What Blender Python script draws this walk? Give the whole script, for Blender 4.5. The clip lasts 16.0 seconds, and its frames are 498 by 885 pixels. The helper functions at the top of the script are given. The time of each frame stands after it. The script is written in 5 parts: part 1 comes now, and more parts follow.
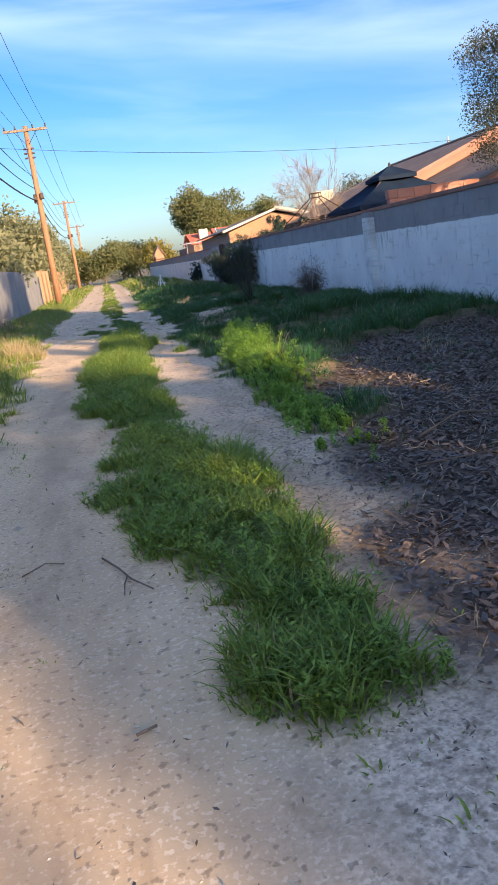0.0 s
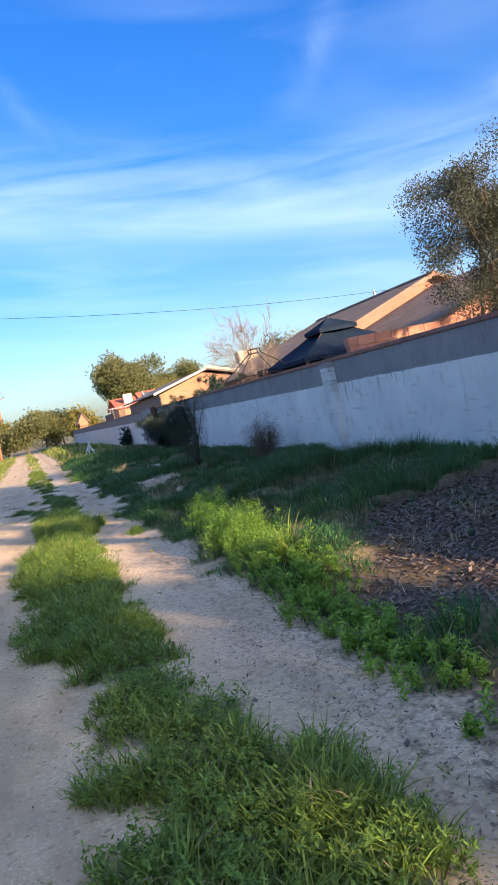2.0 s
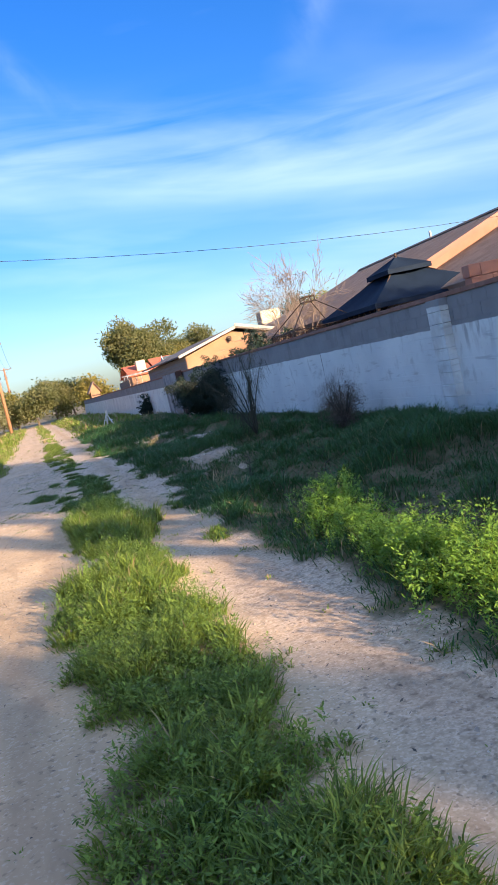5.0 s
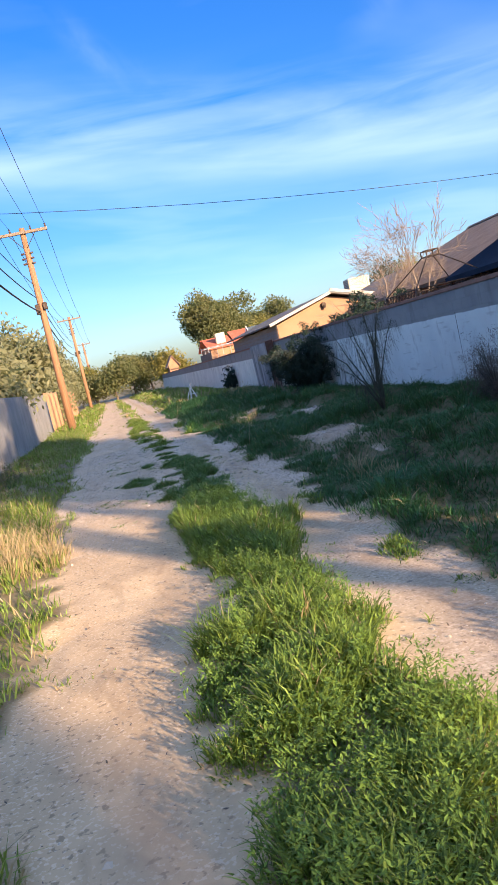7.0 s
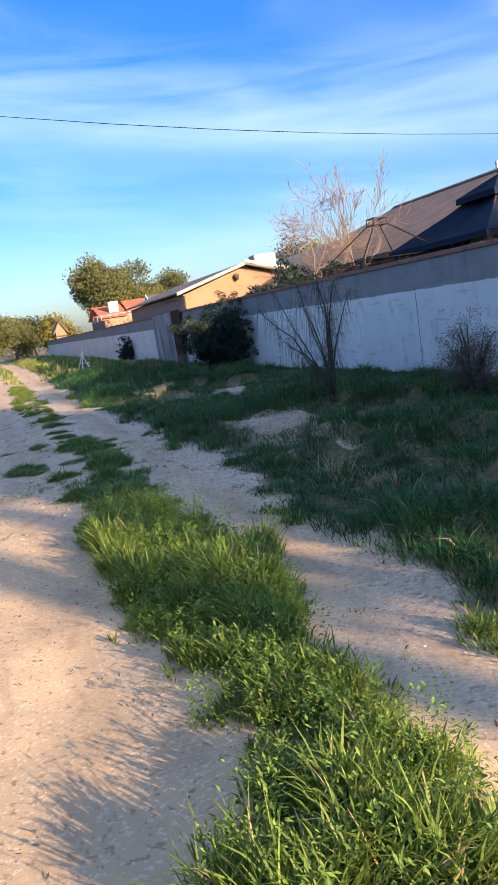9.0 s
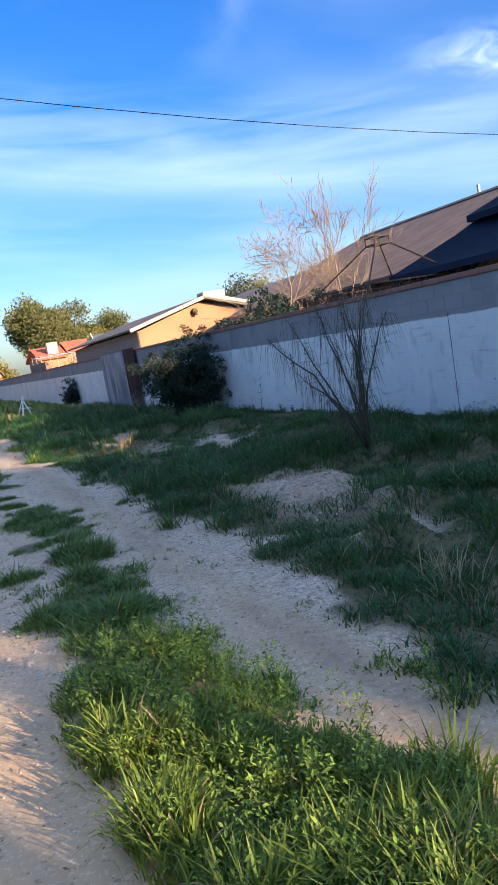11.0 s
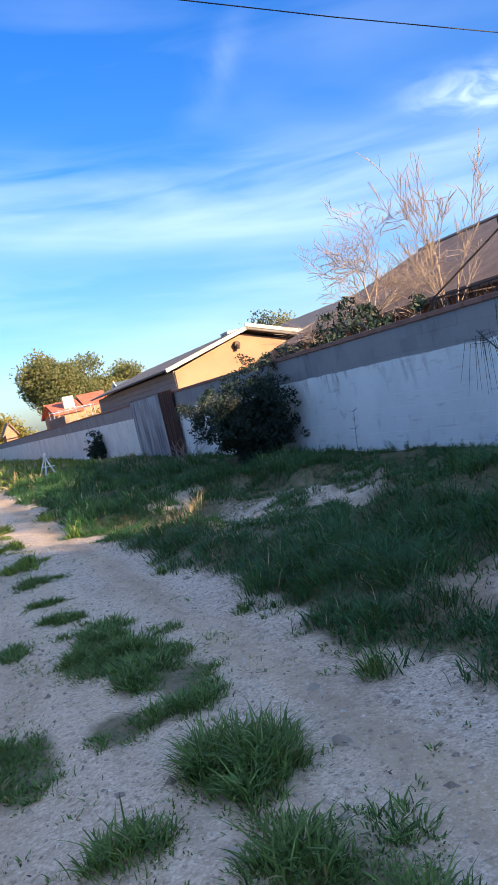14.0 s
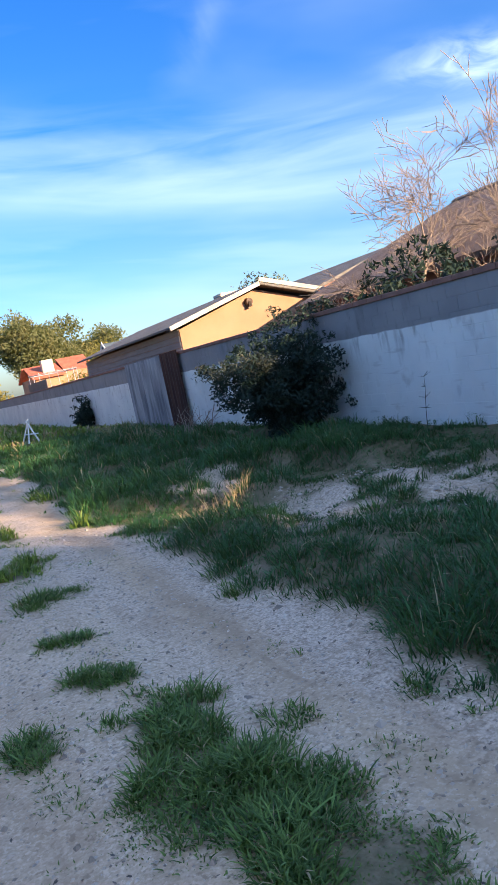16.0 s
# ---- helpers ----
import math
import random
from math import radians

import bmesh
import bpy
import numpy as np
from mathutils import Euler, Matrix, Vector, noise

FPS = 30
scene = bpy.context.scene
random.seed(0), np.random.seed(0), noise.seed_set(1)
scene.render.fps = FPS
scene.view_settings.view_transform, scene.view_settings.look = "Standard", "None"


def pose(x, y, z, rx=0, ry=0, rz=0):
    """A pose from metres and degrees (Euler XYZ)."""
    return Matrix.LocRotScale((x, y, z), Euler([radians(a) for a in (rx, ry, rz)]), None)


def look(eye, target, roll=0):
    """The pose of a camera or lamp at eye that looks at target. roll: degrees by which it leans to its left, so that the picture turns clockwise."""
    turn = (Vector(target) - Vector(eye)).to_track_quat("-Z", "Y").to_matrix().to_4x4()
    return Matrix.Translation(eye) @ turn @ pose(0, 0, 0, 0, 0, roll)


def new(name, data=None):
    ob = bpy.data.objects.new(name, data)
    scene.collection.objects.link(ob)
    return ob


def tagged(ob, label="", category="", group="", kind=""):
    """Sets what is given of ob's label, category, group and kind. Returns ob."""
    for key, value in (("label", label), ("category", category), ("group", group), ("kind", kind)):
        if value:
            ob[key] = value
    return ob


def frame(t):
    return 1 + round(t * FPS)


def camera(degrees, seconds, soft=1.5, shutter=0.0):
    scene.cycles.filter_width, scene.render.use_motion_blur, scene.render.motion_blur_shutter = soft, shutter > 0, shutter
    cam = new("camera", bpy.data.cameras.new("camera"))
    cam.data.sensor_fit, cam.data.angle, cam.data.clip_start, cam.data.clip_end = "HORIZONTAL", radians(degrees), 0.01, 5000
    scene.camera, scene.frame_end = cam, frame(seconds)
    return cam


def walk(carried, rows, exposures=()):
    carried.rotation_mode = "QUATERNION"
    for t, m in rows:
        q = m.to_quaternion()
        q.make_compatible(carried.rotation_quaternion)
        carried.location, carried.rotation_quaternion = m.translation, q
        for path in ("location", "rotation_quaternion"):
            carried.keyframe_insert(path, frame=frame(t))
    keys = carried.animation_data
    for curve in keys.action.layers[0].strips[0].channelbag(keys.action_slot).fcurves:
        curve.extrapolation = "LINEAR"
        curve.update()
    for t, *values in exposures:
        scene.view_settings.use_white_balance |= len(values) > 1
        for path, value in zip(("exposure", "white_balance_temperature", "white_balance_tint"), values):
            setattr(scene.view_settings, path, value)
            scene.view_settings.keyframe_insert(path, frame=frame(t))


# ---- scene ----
cam = camera(36.6, 16.0)
METRES, EYE, TILT, LEAN, TURN = 21.0, 1.5, -14.1, 8.0, -10.7
ROWS = [
    (0.0, 0.0, 0.0, 0.0, 0.0, 0.0, -0.0),
    (0.5, -0.0084, 0.0308, 0.0055, 0.21, 3.01, -0.53),
    (1.0, -0.016, 0.0572, 0.0138, -1.58, 6.75, 0.28),
    (1.5, -0.0249, 0.0831, 0.0218, -3.62, 9.87, 2.55),
    (2.0, -0.0312, 0.1106, 0.0292, -5.0, 11.56, 5.02),
    (2.5, -0.0406, 0.1374, 0.0353, -5.54, 12.05, 6.49),
    (3.0, -0.0476, 0.168, 0.0409, -5.81, 11.66, 6.95),
    (5.5, -0.0845, 0.3124, 0.0734, -3.69, 8.32, 5.84),
    (6.0, -0.0924, 0.3391, 0.0788, -2.86, 7.65, 5.91),
    (6.5, -0.1007, 0.3695, 0.0854, -0.5, 7.64, 6.09),
    (7.0, -0.112, 0.3982, 0.0909, 1.24, 7.73, 4.99),
    (7.5, -0.1182, 0.4316, 0.0977, -2.43, 6.95, 3.58),
    (8.0, -0.1265, 0.4612, 0.1019, -5.23, 6.19, 2.51),
    (8.5, -0.1315, 0.4916, 0.1081, -7.03, 5.62, 2.26),
    (9.0, -0.1396, 0.5214, 0.1148, -7.97, 5.47, 2.78),
    (11.5, -0.1611, 0.683, 0.1538, -13.18, 8.7, 5.57),
    (12.0, -0.1613, 0.7113, 0.1611, -13.69, 9.06, 6.55),
    (12.5, -0.1676, 0.7414, 0.168, -13.16, 10.18, 7.38),
    (13.0, -0.1709, 0.7681, 0.1735, -12.34, 11.11, 7.89),
    (13.5, -0.1798, 0.7979, 0.1794, -10.85, 11.96, 7.96),
    (14.0, -0.1866, 0.8284, 0.1849, -10.75, 11.78, 8.03),
    (14.5, -0.1947, 0.8599, 0.1927, -10.94, 11.72, 7.99),
    (15.0, -0.2019, 0.8898, 0.1999, -11.23, 11.59, 7.73),
    (15.5, -0.2057, 0.9182, 0.2071, -11.78, 10.79, 7.56),
    (16.0, -0.2085, 0.9498, 0.2137, -12.81, 9.23, 7.25),
]
EXPOSURES = [(0.0, 1.47), (1.0, 1.53), (3.0, 1.58), (9.0, 1.53), (11.5, 1.60), (16.0, 1.66)]
walk(cam, [(t, pose(0, 0, EYE, TILT, LEAN, TURN) @ pose(METRES * x, METRES * y, METRES * z, 90 + pitch, roll, yaw)) for t, x, y, z, yaw, pitch, roll in ROWS], EXPOSURES)

# ---- world, sun, exposure ----
SUN_EL, SUN_AZ = radians(14.6), radians(154.0)
world = bpy.data.worlds.new("sky")
scene.world = world
world.use_nodes = True
wn, wl = world.node_tree.nodes, world.node_tree.links
wn.clear()
w_out, w_bg, w_sky = wn.new("ShaderNodeOutputWorld"), wn.new("ShaderNodeBackground"), wn.new("ShaderNodeTexSky")
w_sky.sky_type, w_sky.sun_disc, w_sky.sun_elevation, w_sky.sun_rotation = "NISHITA", False, SUN_EL, SUN_AZ
w_sky.air_density, w_sky.dust_density, w_sky.ozone_density = 1.0, 1.8, 3.5
w_bg.inputs["Strength"].default_value = 0.091
# azimuth east of the alley's line and elevation, in degrees
w_tc, w_sep = wn.new("ShaderNodeTexCoord"), wn.new("ShaderNodeSeparateXYZ")
wl.new(w_tc.outputs["Generated"], w_sep.inputs[0])


def wmath(op, a, b=0.0, c=0.0, clamp=False):
    node = wn.new("ShaderNodeMath")
    node.operation, node.use_clamp = op, clamp
    for k, v in enumerate((a, b, c)):
        if isinstance(v, (int, float)):
            node.inputs[k].default_value = v
        else:
            wl.new(v, node.inputs[k])
    return node.outputs[0]


W_AZ = wmath("MULTIPLY", wmath("ARCTAN2", w_sep.outputs["X"], w_sep.outputs["Y"]), 57.3)
W_EL = wmath("MULTIPLY", wmath("ARCSINE", w_sep.outputs["Z"]), 57.3)


def wnoise(kx, ky, slope, detail, lo, hi, seed=0.0, warp=0.4):
    """Streaky noise in azimuth and elevation, the streaks falling by slope to the east."""
    co, no, mr = wn.new("ShaderNodeCombineXYZ"), wn.new("ShaderNodeTexNoise"), wn.new("ShaderNodeMapRange")
    wl.new(wmath("MULTIPLY", W_AZ, kx), co.inputs[0])
    wl.new(wmath("MULTIPLY", wmath("MULTIPLY_ADD", W_AZ, slope, W_EL), ky), co.inputs[1])
    co.inputs[2].default_value = seed
    no.inputs["Scale"].default_value, no.inputs["Detail"].default_value, no.inputs["Distortion"].default_value = 1.0, detail, warp
    wl.new(co.outputs[0], no.inputs["Vector"])
    mr.inputs["From Min"].default_value, mr.inputs["From Max"].default_value = lo, hi
    wl.new(no.outputs["Fac"], mr.inputs["Value"])
    return mr.outputs["Result"]


def wbell(value, mid, half):
    """One at mid, falling off within about half."""
    q = wmath("DIVIDE", wmath("SUBTRACT", value, mid), half)
    return wmath("POWER", 2.718, wmath("MULTIPLY", wmath("MULTIPLY", q, q), -1.0))


# the long cirrus band, its ragged upper fringe, fainter streaks below, a bright puff and two wisps
W_BAND = wmath("MULTIPLY_ADD", W_AZ, 0.14, W_EL)
c_band = wmath("MULTIPLY", wbell(W_BAND, 15.6, 1.5), wmath("MULTIPLY_ADD", wnoise(0.06, 0.5, 0.15, 3, 0.3, 0.7, 1.0), 0.17, 0.17))
c_fringe = wmath("MULTIPLY", wbell(W_BAND, 18.2, 2.6), wmath("MULTIPLY", wnoise(0.07, 0.5, 0.05, 5, 0.35, 0.8, 4.0, 0.5), 0.34))
c_low = wmath("MULTIPLY", wbell(W_BAND, 10.8, 3.2), wmath("MULTIPLY", wnoise(0.07, 0.5, 0.14, 3, 0.45, 0.75, 7.0), 0.16))
W_PUFF = wmath("MULTIPLY", wbell(wmath("MULTIPLY_ADD", W_AZ, 0.12, W_EL), 21.6, 1.25), wbell(W_AZ, 45.5, 4.6))
c_puff = wmath("MULTIPLY", W_PUFF, wmath("MULTIPLY_ADD", wnoise(0.3, 0.7, 0.1, 5, 0.35, 0.65, 9.0, 0.6), 0.75, 0.15))
W_WISP = wmath("MULTIPLY", wbell(wmath("MULTIPLY_ADD", W_EL, -0.75, W_AZ), 9.8, 1.5), wbell(W_EL, 23.0, 2.6))
W_WISP2 = wmath("MULTIPLY", wbell(wmath("MULTIPLY_ADD", W_EL, 0.9, W_AZ), 25.3, 1.3), wbell(W_EL, 22.0, 2.4))
c_wisp = wmath("MULTIPLY", wmath("ADD", W_WISP, W_WISP2), wmath("MULTIPLY", wnoise(0.35, 0.35, 0.5, 4, 0.3, 0.7, 3.0), 0.11))
c_thin = wmath("MULTIPLY", wnoise(0.04, 0.16, 0.12, 4, 0.48, 0.75, 12.0), 0.10)
# unseen cirrus veil added overhead, to brighten and whiten the skylight in shade
w_fill_veil = wn.new("ShaderNodeMapRange")
for key, value in (("From Min", 30.0), ("From Max", 55.0), ("To Min", 0.0), ("To Max", 0.26)):
    w_fill_veil.inputs[key].default_value = value
wl.new(W_EL, w_fill_veil.inputs["Value"])
W_CLOUD = c_band
for extra in (c_fringe, c_low, c_puff, c_wisp, c_thin, w_fill_veil.outputs["Result"]):
    W_CLOUD = wmath("ADD", W_CLOUD, extra, 0.0, True)
w_mix = wn.new("ShaderNodeMix")
w_mix.data_type = "RGBA"
w_mix.inputs[7].default_value = (4.9, 5.75, 6.7, 1)
wl.new(W_CLOUD, w_mix.inputs[0])
w_hs = wn.new("ShaderNodeHueSaturation")
w_hs.inputs["Saturation"].default_value = 1.22
wl.new(w_sky.outputs["Color"], w_hs.inputs["Color"])
# clear desert air: the low sky stays blue
w_grad, w_tint = wn.new("ShaderNodeValToRGB"), wn.new("ShaderNodeMix")
wl.new(w_sep.outputs["Z"], w_grad.inputs["Fac"])
w_grad.color_ramp.elements[0].color, w_grad.color_ramp.elements[0].position = (1.22, 1.17, 1.27, 1), 0.0
for pos, tone in ((0.16, (0.84, 0.875, 1.13)), (0.30, (0.59, 0.80, 1.15)), (0.46, (0.49, 0.78, 1.17))):
    w_grad.color_ramp.elements.new(pos).color = (*tone, 1)
# the zenith, out of view, is tinted less blue to neutralise the shade
w_grad.color_ramp.elements[4].color, w_grad.color_ramp.elements[4].position = (0.72, 0.90, 1.10, 1), 0.75
w_tint.data_type, w_tint.blend_type = "RGBA", "MULTIPLY"
w_tint.inputs[0].default_value = 1.0
wl.new(w_hs.outputs["Color"], w_tint.inputs[6]), wl.new(w_grad.outputs["Color"], w_tint.inputs[7])
wl.new(w_tint.outputs[2], w_mix.inputs[6]), wl.new(w_mix.outputs[2], w_bg.inputs["Color"])
wl.new(w_bg.outputs["Background"], w_out.inputs["Surface"])

sun = new("sun", bpy.data.lights.new("sun", "SUN"))
sun.data.energy, sun.data.angle, sun.data.color = 5.0, radians(0.6), (1.0, 0.71, 0.43)
sun_from = Vector((math.sin(SUN_AZ) * math.cos(SUN_EL), math.cos(SUN_AZ) * math.cos(SUN_EL), math.sin(SUN_EL)))
sun.matrix_world = look(sun_from * 60, (0, 0, 0))

# ---- materials ----


def mat(name, rough=0.85, metal=0.0, spec=0.3):
    m = bpy.data.materials.new(name)
    m.use_nodes = True
    b = m.node_tree.nodes["Principled BSDF"]
    b.inputs["Roughness"].default_value, b.inputs["Metallic"].default_value = rough, metal
    b.inputs["Specular IOR Level"].default_value = spec
    return m


class Nodes:
    """Short hand to wire a material."""

    def __init__(self, m):
        self.m, self.t = m, m.node_tree
        self.b = self.t.nodes["Principled BSDF"]

    def put(self, kind, **kw):
        return self.t.nodes.new(kind)

    def link(self, a, b):
        self.t.links.new(a, b)

    def place(self, scale=(1, 1, 1)):
        g, mp = self.put("ShaderNodeNewGeometry"), self.put("ShaderNodeMapping")
        mp.inputs["Scale"].default_value = scale
        self.link(g.outputs["Position"], mp.inputs["Vector"])
        return mp.outputs["Vector"]

    def noise(self, scale, detail=4, stretch=(1, 1, 1), lo=0.35, hi=0.65, distort=0.0):
        n, r = self.put("ShaderNodeTexNoise"), self.put("ShaderNodeMapRange")
        n.inputs["Scale"].default_value, n.inputs["Detail"].default_value = scale, detail
        n.inputs["Distortion"].default_value = distort
        self.link(self.place(stretch), n.inputs["Vector"])
        r.inputs["From Min"].default_value, r.inputs["From Max"].default_value = lo, hi
        self.link(n.outputs["Fac"], r.inputs["Value"])
        return r.outputs["Result"]

    def attr(self, name):
        a = self.put("ShaderNodeAttribute")
        a.attribute_name = name
        return a.outputs["Fac"]

    def math(self, op, a, b):
        n = self.put("ShaderNodeMath")
        n.operation, n.use_clamp = op, True
        for i, v in enumerate((a, b)):
            if isinstance(v, (int, float)):
                n.inputs[i].default_value = v
            else:
                self.link(v, n.inputs[i])
        return n.outputs[0]

    def mix(self, fac, a, b, mode="MIX"):
        n = self.put("ShaderNodeMix")
        n.data_type, n.blend_type = "RGBA", mode
        for key, v in (("Factor", fac), ("A", a), ("B", b)):
            s = n.inputs[key] if key == "Factor" else [i for i in n.inputs if i.name == key and i.type == "RGBA"][0]
            if isinstance(v, (int, float)):
                s.default_value = v
            elif isinstance(v, tuple):
                s.default_value = (*v, 1)
            else:
                self.link(v, s)
        return [o for o in n.outputs if o.type == "RGBA"][0]

    def color(self, v):
        self.link(v, self.b.inputs["Base Color"])

    def bump(self, h, strength=0.3, dist=0.01):
        n = self.put("ShaderNodeBump")
        n.inputs["Strength"].default_value, n.inputs["Distance"].default_value = strength, dist
        self.link(h, n.inputs["Height"])
        self.link(n.outputs["Normal"], self.b.inputs["Normal"])

    def rand(self):
        g = self.put("ShaderNodeNewGeometry")
        return g.outputs["Random Per Island"]

    def obrand(self):
        return self.put("ShaderNodeObjectInfo").outputs["Random"]


def simple(name, c1, c2, scale=6.0, rough=0.85, metal=0.0, bump=0.25, fine=60.0, stretch=(1, 1, 1), spec=0.3, dist=0.01):
    """Two colours mottled at two scales, with fine relief."""
    m = mat(name, rough, metal, spec)
    n = Nodes(m)
    a, f = n.noise(scale, 5, stretch), n.noise(fine, 3, stretch, 0.3, 0.7)
    mid = tuple((p + q) / 2 for p, q in zip(c1, c2))
    n.color(n.mix(n.math("MULTIPLY", f, 0.5), n.mix(a, c1, c2), mid))
    n.bump(f, bump, dist)
    return m


def foliage(name, c1, c2, c3, trans=0.25, patch=1.2, spec=0.35):
    """Leaves: each island its own shade between c1 and c2, patches drift towards c3."""
    m = mat(name, 0.52, 0, spec)
    n = Nodes(m)
    col = n.mix(n.rand(), c1, c2)
    col = n.mix(n.math("MULTIPLY", n.noise(patch, 3), 0.6), col, c3)
    n.color(col)
    tr, mx = n.put("ShaderNodeBsdfTranslucent"), n.put("ShaderNodeMixShader")
    n.link(n.mix(0.5, col, (0.30, 0.36, 0.05)), tr.inputs["Color"])
    mx.inputs[0].default_value = trans
    n.link(n.b.outputs[0], mx.inputs[1]), n.link(tr.outputs[0], mx.inputs[2])
    n.link(mx.outputs[0], n.t.nodes["Material Output"].inputs["Surface"])
    return m


def ground_material():
    m = mat("dirt_road", 0.97, 0, 0.06)
    n = Nodes(m)
    big, mid, fine = n.noise(0.6, 5), n.noise(4.5, 6), n.noise(30, 5, lo=0.3, hi=0.7)
    specks, dark = n.noise(45, 4, lo=0.56, hi=0.62), n.noise(26, 5, lo=0.60, hi=0.66)
    dirt = n.mix(big, (0.60, 0.44, 0.285), (0.69, 0.52, 0.345))
    dirt = n.mix(n.math("MULTIPLY", mid, 0.35), dirt, (0.50, 0.365, 0.24))
    gravel = n.mix(n.noise(60, 4, lo=0.35, hi=0.65), (0.42, 0.33, 0.27), (0.78, 0.655, 0.56))
    gravel = n.mix(n.math("MULTIPLY", n.noise(22, 6, lo=0.52, hi=0.62), 0.6), gravel, (0.22, 0.165, 0.13))
    dirt = n.mix(n.math("MULTIPLY", n.attr("gravel"), 0.85), dirt, gravel)
    dirt = n.mix(n.math("MULTIPLY", fine, 0.2), dirt, (0.66, 0.52, 0.37))
    dirt = n.mix(n.math("MULTIPLY", specks, 0.55), dirt, (0.84, 0.72, 0.58))
    dirt = n.mix(n.math("MULTIPLY", dark, 0.55), dirt, (0.15, 0.115, 0.09))
    dirt = n.mix(n.math("MULTIPLY", n.noise(1.1, 6, (2.2, 0.5, 1), 0.47, 0.64, 0.6), 0.35), dirt, (0.46, 0.335, 0.225))
    dirt = n.mix(n.math("MULTIPLY", n.noise(2.6, 6, (1.6, 0.7, 1), 0.55, 0.68, 0.8), 0.4), dirt, (0.34, 0.245, 0.17))
    dirt = n.mix(n.math("MULTIPLY", n.math("MULTIPLY", n.attr("worn"), n.noise(1.6, 5, (2.0, 0.6, 1), 0.3, 0.6)), 0.55), dirt, (0.36, 0.265, 0.19))
    crumbs = n.math("MULTIPLY", n.noise(19, 7, lo=0.50, hi=0.66), n.math("ADD", n.math("MULTIPLY", n.attr("litter"), 0.42), 0.06))
    dirt = n.mix(crumbs, dirt, (0.115, 0.08, 0.06))
    soil = n.mix(n.noise(14, 5), n.mix(fine, (0.05, 0.062, 0.03), (0.10, 0.11, 0.05)), (0.17, 0.14, 0.09))
    mulch = n.mix(fine, (0.04, 0.031, 0.028), (0.14, 0.105, 0.088))
    col = n.mix(n.attr("soil"), dirt, soil)
    n.color(n.mix(n.attr("mulch"), col, mulch))
    n.bump(n.math("ADD", n.math("MULTIPLY", n.noise(85, 4, lo=0.3, hi=0.7), 0.35), n.math("MULTIPLY", n.noise(9, 6), 0.5)), 0.16, 0.010)
    return m


def wall_material(name, whitewash=True, dirt=0.0, line=1.57):
    """Concrete block: white paint to a wavering line at 1.55 m, bare grey above, run-off stains on both."""
    m = mat(name, 0.9, 0, 0.2)
    n = Nodes(m)
    g, s = n.put("ShaderNodeNewGeometry"), n.put("ShaderNodeSeparateXYZ")
    n.link(g.outputs["Position"], s.inputs[0])
    grey = n.mix(n.noise(1.3, 5), (0.23, 0.23, 0.24), (0.31, 0.305, 0.31))
    grey = n.mix(n.math("MULTIPLY", n.obrand(), 0.55), grey, (0.33, 0.33, 0.345))
    grey = n.mix(n.math("MULTIPLY", n.noise(2.0, 6, (1, 1.8, 0.6), 0.56, 0.74), 0.5), grey, (0.10, 0.095, 0.09))
    fine = n.noise(90, 3, lo=0.3, hi=0.7)
    col = n.mix(n.math("MULTIPLY", fine, 0.3), grey, (0.30, 0.29, 0.28))
    if whitewash:
        white = n.mix(n.noise(0.8, 5), (0.71, 0.735, 0.72), (0.83, 0.85, 0.82))
        white = n.mix(n.math("MULTIPLY", n.noise(3.0, 6, (1, 1, 1), 0.62, 0.74), 0.4), white, (0.46, 0.44, 0.40))
        white = n.mix(n.math("MULTIPLY", n.noise(2.2, 6, (1, 1.6, 0.8), 0.62, 0.76), 0.45), white, (0.30, 0.285, 0.27))
        white = n.mix(n.math("MULTIPLY", n.noise(2.0, 4, (1, 0.9, 6), 0.62, 0.72), 0.35), white, (0.36, 0.34, 0.31))
        if dirt:
            white = n.mix(n.math("MULTIPLY", n.noise(4.0, 6, (1, 1, 0.6), 0.40, 0.62), dirt), white, (0.34, 0.31, 0.27))
        # run-off stains below the bare courses
        near_top = n.put("ShaderNodeMapRange")
        n.link(s.outputs["Z"], near_top.inputs["Value"])
        near_top.inputs["From Min"].default_value, near_top.inputs["From Max"].default_value = 1.0, 1.5
        drips = n.math("MULTIPLY", n.noise(3.2, 5, (1, 1.6, 0.35), 0.54, 0.66), n.noise(0.45, 2, lo=0.42, hi=0.6))
        white = n.mix(n.math("MULTIPLY", n.math("MULTIPLY", drips, near_top.outputs["Result"]), 0.9), white, (0.33, 0.32, 0.30))
        edge = n.put("ShaderNodeMapRange")
        wob = n.noise(3, 5, lo=0, hi=1)
        z = n.put("ShaderNodeMath")
        z.operation = "MULTIPLY_ADD"
        n.link(wob, z.inputs[0])
        z.inputs[1].default_value = 0.05
        n.link(s.outputs["Z"], z.inputs[2])
        n.link(z.outputs[0], edge.inputs["Value"])
        edge.inputs["From Min"].default_value, edge.inputs["From Max"].default_value = line, line + 0.018
        col = n.mix(edge.outputs["Result"], white, col)
    n.color(col)
    n.bump(n.math("ADD", n.math("MULTIPLY", fine, 0.5), n.math("MULTIPLY", n.noise(14, 4), 0.5)), 0.5, 0.008)
    return m


